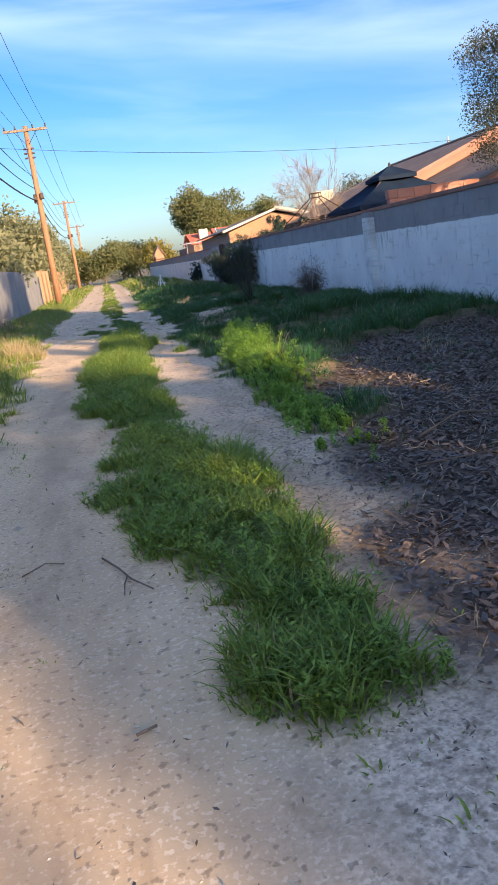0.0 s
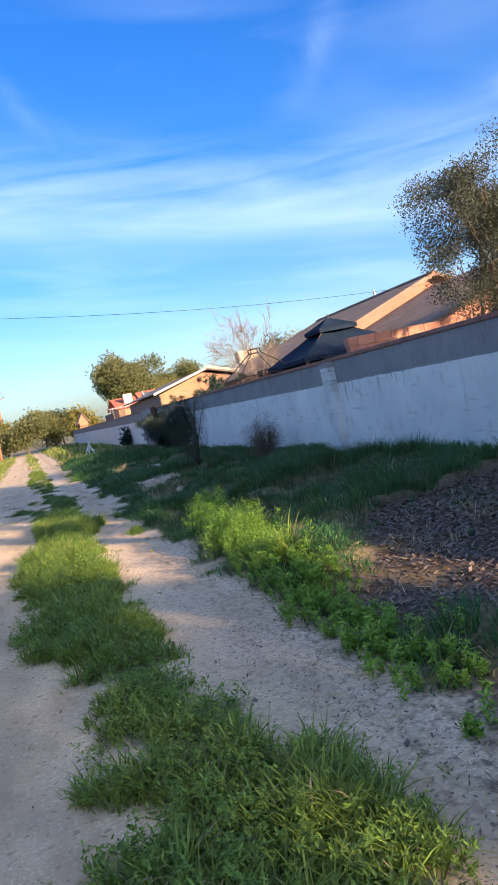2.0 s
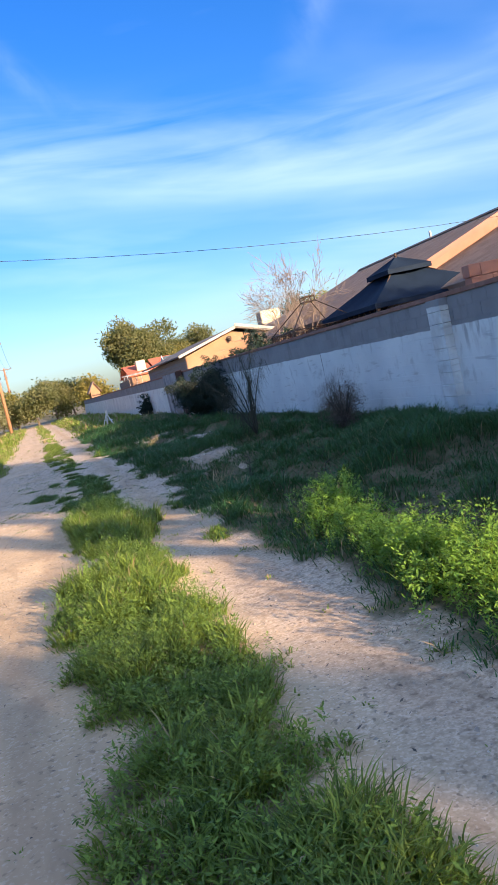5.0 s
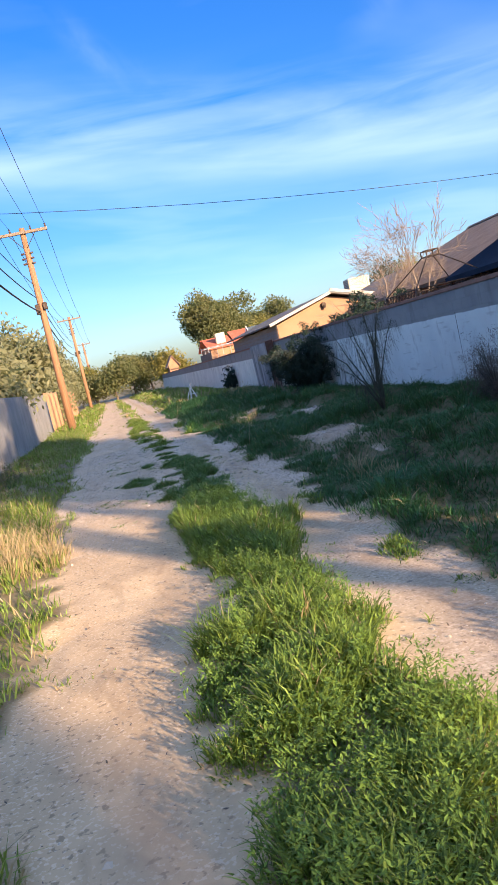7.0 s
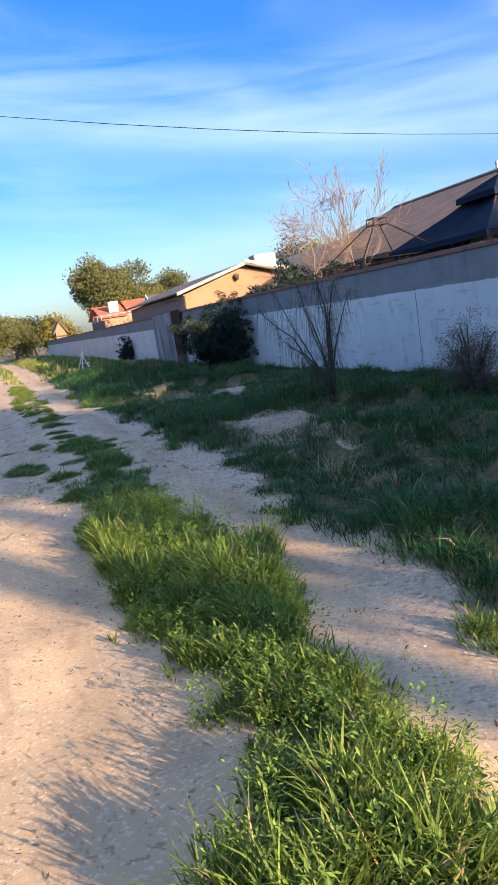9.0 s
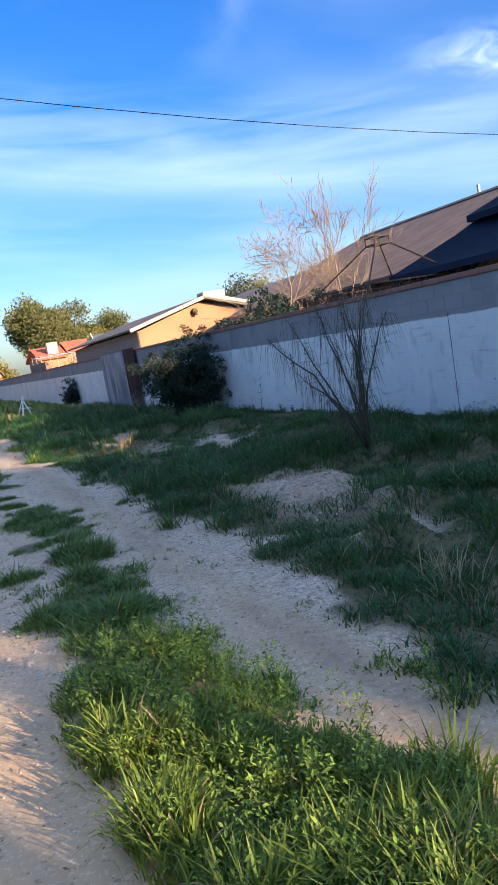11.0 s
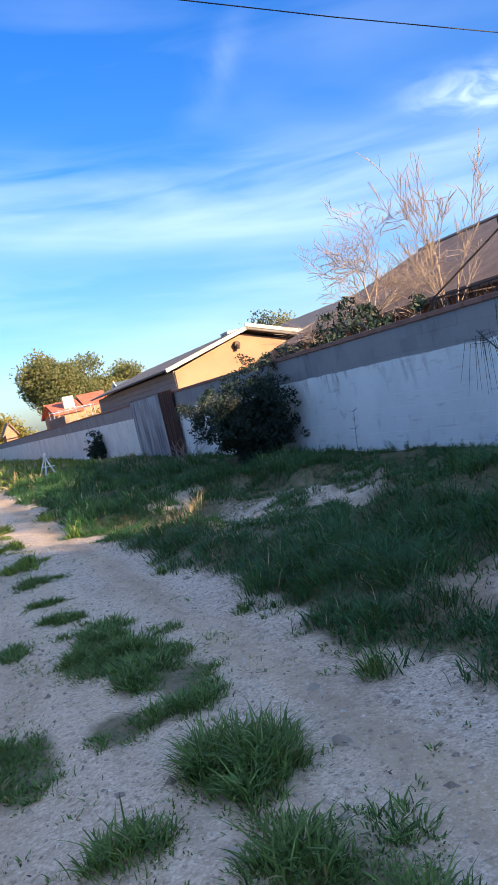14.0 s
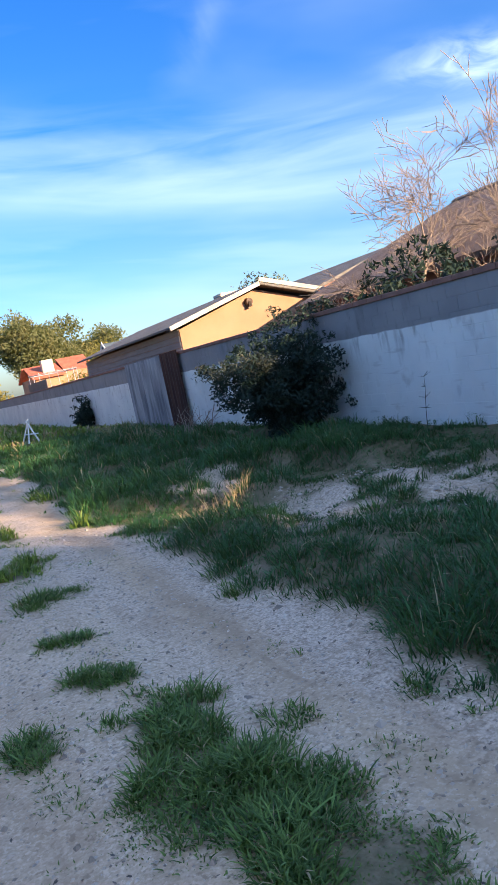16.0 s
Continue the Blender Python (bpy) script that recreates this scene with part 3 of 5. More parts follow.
def grass(name, x, y, lo, hi, wide, label, material="grass", lean=0.8, curl=0.85, tuft=8, loose=0.03, straw=0.03, near=True):
    """Tufts at x, y: each a fan of blades that lean outwards; some of them dry."""
    n = len(x)
    hv = (0.1 + 1.5 * vnoise(x, y, 0.24, 21) ** 1.3) * (0.55 + 0.9 * vnoise(x, y, 1.1, 22)) * (0.22 + 0.78 * np.clip(cover(x, y), 0, 1))
    hv = hv * (1 - 0.45 * step(4.8, 6.0, x)) * (1 - 0.5 * np.exp(-(((x - 3.2) / 1.3) ** 2 + ((y - 26.3) / 2.2) ** 2)))
    hv = hv * (1 - 0.45 * ((x > 1.2) & (x < 2.9)) * step(4, 5, y) * (1 - step(14.5, 16, y)))
    hv = hv * np.where((x < 1.2) & (x > -1), 1 - 0.35 * step(20.5, 22.5, y), 1)
    hv = hv * np.where(x > 1.2, 0.55 + 0.8 * hummock_at(x, y), 1)
    hv = np.minimum(hv, 1.2)
    tall = np.repeat(hv, tuft) * RNG.uniform(lo, hi, n * tuft)
    a = RNG.uniform(0, 2 * np.pi, n * tuft)
    r = np.abs(RNG.normal(0, loose, n * tuft))
    bx, by = np.repeat(x, tuft) + np.cos(a) * r, np.repeat(y, tuft) + np.sin(a) * r
    V, F = blades(bx, by, a + RNG.normal(0, 0.5, n * tuft), tall, RNG.uniform(0.6, 1.4, n * tuft) * wide, lean, curl, near)
    dry = np.repeat(RNG.random(n * tuft) < straw, 5 if near else 3)
    me = soup(name, V, F, M[material])
    me.materials.append(M["straw"])
    me.polygons.foreach_set("material_index", dry.astype(np.int32))
    return tagged(new(name, me), label, "grass", kind="stuff")


def weeds(name, x, y, tall, size, leaves, label, material="weed"):
    """Broad-leaved weeds: short leafy stalks."""
    n = len(x)
    c = np.repeat(np.stack([x, y, height(x, y)], -1), leaves, 0)
    h = np.repeat(tall, leaves) * RNG.random(n * leaves) ** 0.7
    a, r = RNG.uniform(0, 2 * np.pi, n * leaves), RNG.uniform(0.1, 1, n * leaves) * (0.03 + 0.22 * np.repeat(tall, leaves))
    out = np.stack([np.cos(a), np.sin(a), RNG.uniform(-0.5, 1.2, n * leaves)], -1)
    side = np.stack([-np.sin(a), np.cos(a), RNG.normal(0, 0.3, n * leaves)], -1)
    s = RNG.uniform(0.5, 1.4, n * leaves)[:, None] * size
    p = c + np.stack([np.cos(a) * r * 0.6, np.sin(a) * r * 0.6, h], -1)
    V = np.stack([p - out * s * 0.9, p + side * s * 0.42, p + out * s * 1.1 - [0, 0, 0.3 * size], p - side * s * 0.42], 1).reshape(-1, 3)
    return tagged(new(name, soup(name, V, np.arange(len(V)).reshape(-1, 4), M[material])), label, "weeds", kind="stuff")


# grass of the middle strip, the bank and the verge
gx, gy = scatter(-1.1, 1.3, 1.0, 12, 640, 1.0, 0.004)
grass("strip_grass", gx, gy, 0.07, 0.21, 0.0078, "lush green grass on the crown between the wheel ruts", straw=0.015, lean=0.9, curl=0.85, tuft=9)
gx, gy = scatter(-1.1, 1.3, 12, 18.8, 700, 1.0, 0.004)
grass("strip_grass", gx, gy, 0.12, 0.30, 0.009, "thick green grass on the crown between the wheel ruts", straw=0.04, lean=0.6, curl=0.6, tuft=9)
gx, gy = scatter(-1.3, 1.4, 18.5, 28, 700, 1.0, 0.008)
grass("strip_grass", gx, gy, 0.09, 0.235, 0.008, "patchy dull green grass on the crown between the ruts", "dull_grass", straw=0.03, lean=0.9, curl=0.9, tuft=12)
gx, gy = scatter(-1.1, 1.3, 28, 46, 240, 1.0, 0.01)
grass("strip_grass", gx, gy, 0.12, 0.30, 0.014, "patchy green grass on the crown between the wheel ruts", straw=0.05, near=False)
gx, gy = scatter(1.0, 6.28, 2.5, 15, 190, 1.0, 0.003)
grass("shaded_grass", gx, gy, 0.15, 0.36, 0.008, "tall green grass on the bank under the wall, shade in its colour", "shaded_grass", loose=0.06, tuft=7, near=False)
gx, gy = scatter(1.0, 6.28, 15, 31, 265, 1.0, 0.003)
grass("shaded_grass", gx, gy, 0.11, 0.30, 0.0085, "tussocks of green grass on the bank under the wall, shade in their colour", "shaded_grass", loose=0.05, tuft=8, lean=1.0, curl=1.0, near=False)
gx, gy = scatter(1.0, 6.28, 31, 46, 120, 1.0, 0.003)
grass("shaded_grass", gx, gy, 0.15, 0.36, 0.014, "tall green grass on the bank under the wall, shade in its colour", "shaded_grass", loose=0.06, tuft=6, near=False)
gx, gy = scatter(-4.1, -1.0, 4, 46, 80, 1.0, 0.01)
grass("verge_grass", gx, gy, 0.14, 0.34, 0.011, "green and yellowing grass along the low wall", loose=0.06, straw=0.15, near=False)
gx, gy = scatter(-4.1, 6.3, 46, 112, 9)
grass("far_grass", gx, gy, 0.2, 0.5, 0.065, "distant grass on both sides of the alley", loose=0.15, straw=0.2, near=False)


def within(n, cx, cy, rx, ry):
    a, r = RNG.uniform(0, 2 * np.pi, n), RNG.random(n) ** 0.5
    return cx + np.cos(a) * r * rx, cy + np.sin(a) * r * ry


# leafy weeds: through the strip, and the tall sunlit stand beside the right rut
gx, gy = scatter(-0.9, 1.2, 1.8, 10.5, 200)
weeds("strip_weeds", gx, gy, RNG.uniform(0.05, 0.20, len(gx)), 0.0125, 34, "small leafy weeds among the grass of the crown", "clover")
gx, gy = scatter(-0.9, 1.2, 10.5, 18.8, 170)
weeds("strip_weeds", gx, gy, RNG.uniform(0.10, 0.32, len(gx)), 0.011, 44, "small leafy weeds among the grass of the crown", "clover")
t0 = RNG.random(700) ** 0.75
gx, gy = np.interp(t0, [0, 0.3, 0.7, 1], [1.5, 1.62, 1.85, 2.25]) + RNG.normal(0, 0.15, 700), 5.2 + t0 * 8.6 + RNG.normal(0, 0.3, 700)
weeds("tall_weeds", gx, gy, RNG.uniform(0.10, 0.33, 700) * np.interp(t0, [0, 0.4, 0.6, 1], [0.45, 0.7, 1.35, 1.15]), 0.0145, 80, "tall bright green leafy weeds beside the wheel rut")
grass("tall_grass", gx[::3] + 0.05, gy[::3], 0.22, 0.5, 0.008, "long arching grass blades among the tall weeds", loose=0.07, curl=0.9)
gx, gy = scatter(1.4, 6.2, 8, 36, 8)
weeds("bank_weeds", gx, gy, RNG.uniform(0.08, 0.26, len(gx)), 0.013, 44, "leafy green weeds on the bank, shade in their colour", "shaded_grass")
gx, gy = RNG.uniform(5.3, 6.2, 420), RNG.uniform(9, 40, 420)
weeds("wall_foot_weeds", gx, gy, RNG.uniform(0.05, 0.19, 420), 0.015, 46, "leafy weeds along the foot of the wall", "shaded_grass")
n = 300
gx, gy = -4.05 + np.abs(RNG.normal(0, 0.45, n)), RNG.uniform(12.5, 30, n)
weeds("wall_brush", gx, gy, RNG.uniform(0.2, 0.55, n), 0.013, 70, "dull dark brush along the foot of the grey wall", "litter")
weeds("wall_brush", gx + 0.12, gy, RNG.uniform(0.15, 0.4, n), 0.014, 50, "green weeds along the foot of the grey wall, shade in their colour", "shaded_grass")
# dry stands
for cx, cy, rx, ry, n in ((-2.1, 17.7, 0.45, 0.9, 150), (2.3, 14.2, 0.4, 0.6, 35), (2.5, 29.1, 0.45, 0.5, 35), (2.3, 18.0, 0.4, 0.8, 40), (3.4, 8.6, 0.7, 0.8, 18), (4.6, 40.5, 0.8, 2.0, 70), (5.2, 37.5, 0.4, 1.0, 60)):
    gx, gy = within(n, cx, cy, rx, ry)
    grass("dry_grass", gx, gy, 0.30, 0.55, 0.006, "clump of dry straw-coloured grass stalks", "straw", 0.8, 0.6, 8, 0.05, 0)
for cx, cy, n in ((1.05, 1.75, 60), (1.2, 1.45, 25), (0.45, 1.35, 8), (0.7, 1.9, 10), (-0.95, 4.1, 16), (-1.15, 6.5, 30), (0.85, 19.2, 14), (1.05, 22.6, 8), (-0.55, 6.6, 14), (1.05, 13.4, 14), (-1.45, 9.5, 30)):
    gx, gy = within(n, cx, cy, 0.16, 0.2)
    grass("grass_tuft", gx, gy, 0.06, 0.16, 0.006, "small tuft of green grass in the bare rut", tuft=9)

# straggling low tufts over the thin part of the crown
cx, cy = RNG.normal(0.0, 0.48, 150), RNG.uniform(19.5, 31, 150)
k = RNG.integers(3, 14, 150)
gx, gy = np.repeat(cx, k) + RNG.normal(0, 0.07, k.sum()), np.repeat(cy, k) + RNG.normal(0, 0.09, k.sum())
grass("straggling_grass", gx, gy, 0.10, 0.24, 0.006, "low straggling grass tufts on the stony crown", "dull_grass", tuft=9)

# pebbles, litter and chips
OCTA = np.array([(1, 0, 0), (0, 1, 0), (-1, 0, 0), (0, -1, 0), (0, 0, 0.6), (0, 0, -0.4)])
OCTF = np.array([(0, 1, 4), (1, 2, 4), (2, 3, 4), (3, 0, 4), (1, 0, 5), (2, 1, 5), (3, 2, 5), (0, 3, 5)])


def pebbles(name, x, y, size, label, material="stone"):
    n = len(x)
    a = RNG.uniform(0, 6.28, n)
    k = OCTA[None] * RNG.uniform(0.55, 1.3, (n, 6, 1)) * (size[:, None, None])
    k = np.stack([k[..., 0] * np.cos(a)[:, None] - k[..., 1] * np.sin(a)[:, None] * 0.8, k[..., 0] * np.sin(a)[:, None] + k[..., 1] * np.cos(a)[:, None] * 0.8, k[..., 2]], -1)
    V = (k + np.stack([x, y, height(x, y)], -1)[:, None]).reshape(-1, 3)
    return tagged(new(name, soup(name, V, (np.arange(n)[:, None, None] * 6 + OCTF[None]).reshape(-1, 3), M[material])), label, "stones", kind="stuff")


n = 28000
gx, gy = RNG.uniform(-1.7, 1.7, n), 0.5 + 30 * RNG.random(n) ** 1.0
keep = RNG.random(n) < (1 - cover(gx, gy)) * (0.07 + 0.93 * np.clip(step(0.2, 0.9, gx) * 0.6 + step(16, 20, gy), 0, 1))
pebbles("pebbles", gx[keep], gy[keep], np.exp(RNG.normal(-5.3, 0.5, keep.sum())) * (1 + 0.8 * step(16, 20, gy[keep])), "small pale pebbles strewn over the dirt")
gx, gy = within(1100, 2.82, 21.5, 0.55, 0.95)
pebbles("mound_stones", gx, gy, np.exp(RNG.normal(-4.6, 0.5, 1100)), "pale stones on the low gravel mound")
gx, gy = within(2200, 3.6, 27.4, 1.2, 1.9)
pebbles("rubble_stones", gx, gy, np.exp(RNG.normal(-4.7, 0.6, 2200)), "crumbled pale rubble among the grass")
n = 110
gx, gy = RNG.uniform(-1.6, 4.5, n), RNG.uniform(1, 32, n)
pebbles("rocks", gx, gy, np.exp(RNG.normal(-4.15, 0.4, n)), "scattered fist-sized pale stones")


def litter(name, x, y, size, label, material="litter", long=1.6):
    n = len(x)
    z = height(x, y) + RNG.uniform(0.003, 0.03, n)
    a = RNG.uniform(0, 6.28, n)
    u = np.stack([np.cos(a), np.sin(a), RNG.normal(0, 0.35, n)], -1) * (size * long)[:, None]
    v = np.stack([-np.sin(a), np.cos(a), RNG.normal(0, 0.35, n)], -1) * size[:, None]
    c = np.stack([x, y, z], -1)
    V = np.stack([c - u, c + v * 0.6, c + u, c - v * 0.6], 1).reshape(-1, 3)
    return tagged(new(name, soup(name, V, np.arange(len(V)).reshape(-1, 4), M[material])), label, "leaf litter", kind="stuff")


n = 42000
gx, gy = RNG.uniform(1.0, 6.2, n), RNG.uniform(2.0, 11.5, n)
keep = RNG.random(n) < np.maximum(mulch_at(gx, gy), 0.04 * (gy < 5.5))
litter("leaf_litter", gx[keep], gy[keep], RNG.uniform(0.008, 0.026, keep.sum()), "dark brown fallen leaves and wood chips under the wall")
gx, gy = RNG.uniform(-1.7, 1.7, 2600), RNG.uniform(0.8, 26, 2600)
litter("road_litter", gx, gy, RNG.uniform(0.003, 0.011, 2600), "dark leaf scraps lying on the dirt")
gx, gy = RNG.normal(1.25, 0.35, 5000), 1.2 + 6.5 * RNG.random(5000)
litter("rut_litter", gx, gy, RNG.uniform(0.002, 0.009, 5000), "brown leaf scraps and chips along the rut")
gx, gy = RNG.uniform(0.9, 3.2, 900), RNG.uniform(2, 9, 900)
litter("straw_litter", gx, gy, RNG.uniform(0.003, 0.007, 900), "broken dry stalks lying on the dirt", "straw", 14)


def twig(pts, r, label):
    b = Build()
    b.tube([(x, y, float(height(x, y)) + 0.012 + h) for x, y, h in pts], [r * (1 - 0.1 * k) for k in range(len(pts))], 6)
    return solid("twig", b, M["bark"], label, "twig", "twigs on the road", smooth=True)


twig([(-0.29, 3.98, 0), (-0.20, 3.75, 0.01), (-0.14, 3.6, 0.0), (-0.04, 3.4, 0.01)], 0.0055, "thin dark forked twig lying on the dirt")
twig([(-0.16, 3.66, 0), (-0.175, 3.52, 0.015), (-0.18, 3.42, 0.0)], 0.004, "short dark twig lying on the dirt")
twig([(-0.72, 3.95, 0), (-0.6, 4.05, 0.01), (-0.5, 4.02, 0.0)], 0.005, "thin curved dry twig on the dirt")
twig([(-0.17, 2.27, 0), (-0.1, 2.3, 0)], 0.006, "short dark stick on the dirt")
twig([(2.0, 5.0, 0.02), (2.4, 5.15, 0.10), (2.75, 5.1, 0.05)], 0.010, "pale dry branch lying in the litter")
twig([(1.7, 4.4, 0.02), (2.0, 4.2, 0.05), (2.4, 4.25, 0.03)], 0.008, "dry branch lying in the litter")

# ---- east wall: painted concrete block ----
WX, WTOP = 6.3, 2.03


def wall_east():
    w = thing("wall_east", "white and grey painted concrete block wall with a brown cap", "wall", (WX, 40, 0), kind="structure")
    part("core", Build().box((WX + 0.004, -30, -0.2), (WX + 0.19, 110, WTOP)), M["block"], w, "painted mortar joints")
    near = Build().chamfer((0, 0.005, 0.004), (0.10, 0.396, 0.200), 0.004).mesh("brick", M["block"])
    quads, spots = [], []
    for row in range(10):
        z = row * 0.203
        for k in range(-75, 275):
            y = k * 0.4 + (0.2 if row % 2 else 0)
            jut = RNG.uniform(-0.0015, 0.0015)
            if 16.8 <= y < 28.8 and not 17.2 < y + 0.2 < 17.8:
                spots.append((WX + jut, y, z))
            else:
                quads.append((WX + jut, y, z))
    a = np.array(quads)
    c = np.array([(0.012, 0.002, 0.002), (0.012, 0.398, 0.002), (0.012, 0.398, 0.201), (0.012, 0.002, 0.201), (0, 0.005, 0.005), (0, 0.395, 0.005), (0, 0.395, 0.198), (0, 0.005, 0.198)])
    V = (a[:, None, :] + c[None]).reshape(-1, 3)
    f = np.array([(7, 6, 5, 4), (4, 5, 1, 0), (5, 6, 2, 1), (6, 7, 3, 2), (7, 4, 0, 3)])
    F = (np.arange(len(a))[:, None, None] * 8 + f[None]).reshape(-1, 4)
    ob = new("block_course", soup("block_course", V, F, M["block"]))
    ob.parent, ob.matrix_parent_inverse = w, w.matrix_world.inverted()
    tagged(ob, "block face with white paint below and bare grey above", kind="stuff")
    caps = Build()
    for k in range(-75, 275):
        caps.chamfer((WX - 0.03, k * 0.4 + 0.003, WTOP + 0.002), (WX + 0.22, k * 0.4 + 0.397, WTOP + 0.075 + RNG.uniform(0, 0.006)), 0.008)
    tagged(part("cap_course", caps, M["cap"], w, "reddish brown cap blocks"), kind="stuff")
    pier = Build()
    for row in range(10):
        z = row * 0.203
        pier.chamfer((WX - 0.16, 17.3, z + 0.003), (WX + 0.01, 17.72, z + 0.200), 0.007)
    part("pier", pier, M["pier"], w, "block pilaster, whitewashed with worn grey edges")
    part("control_joint", Build().box((WX - 0.003, 23.162, 0.1), (WX + 0.01, 23.171, 1.6)), M["dark_trim"], w, "narrow dark crack down the wall")
    return w, near, spots


WALL, BRICK, SPOTS = wall_east()

# ---- west wall: smooth grey render ----
WW = -4.15


def wall_west():
    w = thing("wall_west", "low smooth grey rendered garden wall with lit posts further on", "wall", (WW, 30, 0), kind="structure")
    b = Build()
    for y0, y1 in ((-18, 8), (8, 31), (31, 51)):
        b.chamfer((WW - 0.15, y0 + 0.004, -0.2), (WW, y1 - 0.004, 2.2), 0.012)
    part("panel", b, M["grey_wall"], w)
    p = Build()
    for k in range(10):
        p.chamfer((WW - 0.16, 51 + k * 3.2, -0.2), (WW + 0.16, 51.35 + k * 3.2, 2.3), 0.015)
        p.chamfer((WW - 0.1, 51.35 + k * 3.2, -0.2), (WW + 0.02, 54.2 + k * 3.2, 2.15), 0.015)
    part("post_run", p, M["stucco"], w, "tan masonry posts and panels")
    return w


wall_west()

# ---- utility poles and cables ----


def utility_pole(x, y, top, arm_z, label, r=0.2):
    p = thing("utility_pole", label, "utility pole", (x, y, 0), "poles along the alley")
    part("post", Build().tube([(x, y, -0.3), (x + 0.02, y, top / 2), (x + 0.03, y, top)], [r, r * 0.85, r * 0.68], 12), M["wood_pole"], p, smooth=True)
    arm = part("crossarm", Build().chamfer((x - 1.25, y - 0.24, arm_z - 0.07), (x + 1.25, y - 0.12, arm_z + 0.07), 0.012), M["grey_wood"], p, "weathered grey timber crossarm")
    for s in (-1, 1):
        part("brace", Build().tube([(x + s * 0.65, y - 0.25, arm_z - 0.05), (x + s * 0.1, y - 0.2, arm_z - 0.75)], [0.018, 0.018], 5), M["black_metal"], arm)
    for k in (-1.15, -0.55, 0.45, 1.18):
        b = Build().tube([(x + k, y - 0.18, arm_z + 0.07), (x + k, y - 0.18, arm_z + 0.14), (x + k, y - 0.18, arm_z + 0.19), (x + k, y - 0.18, arm_z + 0.26)], [0.02, 0.06, 0.035, 0.055], 8)
        part("insulator", b, M["porcelain"], arm, smooth=True)
    for k in range(3):
        for s in (-1, 1):
            b = Build().tube([(x + s * 0.13, y - 0.1, arm_z - 1.0 - 0.25 * k), (x + s * 0.30, y - 0.1, arm_z - 1.0 - 0.25 * k)], [0.055, 0.05], 7)
            part("spool", b, M["porcelain"], p)
    b = Build().chamfer((x - 0.26, y - 0.4, arm_z * 0.60), (x - 0.05, y - 0.14, arm_z * 0.60 + 0.5), 0.02).chamfer((x + 0.12, y - 0.3, arm_z * 0.62), (x + 0.32, y - 0.1, arm_z * 0.62 + 0.35), 0.02)
    part("cable_box", b, M["black_metal"], p, "black cable splice boxes")
    return p


utility_pole(-3.0, 48, 10.35, 10.1, "tall reddish brown wooden utility pole lit by the sun")
utility_pole(-3.1, 92, 10.2, 9.9, "distant wooden utility pole with one crossarm")
utility_pole(-3.2, 136, 10.2, 9.9, "distant wooden utility pole with one crossarm")


def cable(pts_from, pts_to, sag, r, label="thin black overhead cable"):
    a, b = Vector(pts_from), Vector(pts_to)
    pts = [a.lerp(b, k / 16) - Vector((0, 0, 4 * sag * (k / 16) * (1 - k / 16))) for k in range(17)]
    return solid("overhead_cable", Build().tube(pts, [r] * 17, 5), M["wire"], label, "cable", "overhead cables", smooth=True)


for off in (-1.15, -0.55, 0.45, 1.18):
    cable((-3.0 + off, 47.8, 10.36), (-3.3 + off, 2, 10.8), 0.9, 0.010)
    cable((-3.0 + off, 47.8, 10.36), (-3.1 + off, 91.8, 10.15), 0.8, 0.013)
    cable((-3.1 + off, 91.8, 10.15), (-3.2 + off, 135.8, 10.15), 0.8, 0.016)
for z, r in ((6.2, 0.035), (6.9, 0.022), (7.6, 0.016)):
    cable((-3.1, 47.8, z), (-3.5, 2, z + 0.3), 0.8, r, "thick black telephone cable slung between poles")
    cable((-3.1, 47.8, z), (-3.2, 91.8, z), 0.8, r, "thick black telephone cable slung between poles")
    cable((-3.2, 91.8, z), (-3.3, 135.8, z), 0.8, r, "thick black telephone cable slung between poles")
cable((-14, 24, 7.91), (14, 24, 4.02), 0.9, 0.0055, "thin black service cable crossing the alley")

# ---- houses ----


def gable_house():
    h = thing("house", "orange stucco house with a low gable and white fascia", "house", (9.3, 45, 0))
    x0, x1, xm, e, r, y0, y1 = 6.75, 11.75, 9.24, 2.72, 3.50, 40.5, 52
    part("wall", Build().prism([(x0, 0), (x1, 0), (x1, e - 0.02), (xm, r - 0.06), (x0, e - 0.02)], y0, y1), M["stucco"], h)
    for s, xe in ((-1, 6.35), (1, 12.1)):
        q = [(xe, y0 - 0.35, 2.79), (xm, y0 - 0.35, 3.60), (xm, y1, 3.60), (xe, y1, 2.79)]
        if s > 0:
            q = [q[1], q[0], q[3], q[2]]
        part("roof", Build().slab(q, 0.06), M["grey_shingle"], h)
        b = Build().slab([Vector((xe, y0 - 0.38, 2.80)), Vector((xm, y0 - 0.38, 3.61)), Vector((xm, y0 - 0.34, 3.61)), Vector((xe, y0 - 0.34, 2.80))], 0.12)
        part("fascia", b, M["trim"], h, "white painted rake board")
        part("soffit", Build().slab([(xe, y0 - 0.34, 2.70), (xm, y0 - 0.34, 3.52), (xm, y0 + 0.02, 3.52), (xe, y0 + 0.02, 2.70)], 0.02), M["dark_trim"], h)
    b = Build()
    for k in range(9):
        b.box((x0 - 0.03, y0 + 0.05, 1.2 + k * 0.17), (x0 + 0.02, y1, 1.2 + k * 0.17 + 0.155))
    part("siding", b, M["siding"], h, "grey lap siding")
    v = Build().tube([(8.95, y0 - 0.16, 3.12), (8.95, y0 + 0.02, 3.12)], [0.10, 0.12], 10).tube([(8.95, y0 - 0.13, 2.97), (8.95, y0 - 0.13, 3.12)], [0.07, 0.08], 8)
    part("gable_light", v, M["black_metal"], h, "small dark wall lamp under the gable")
    return h


gable_house()


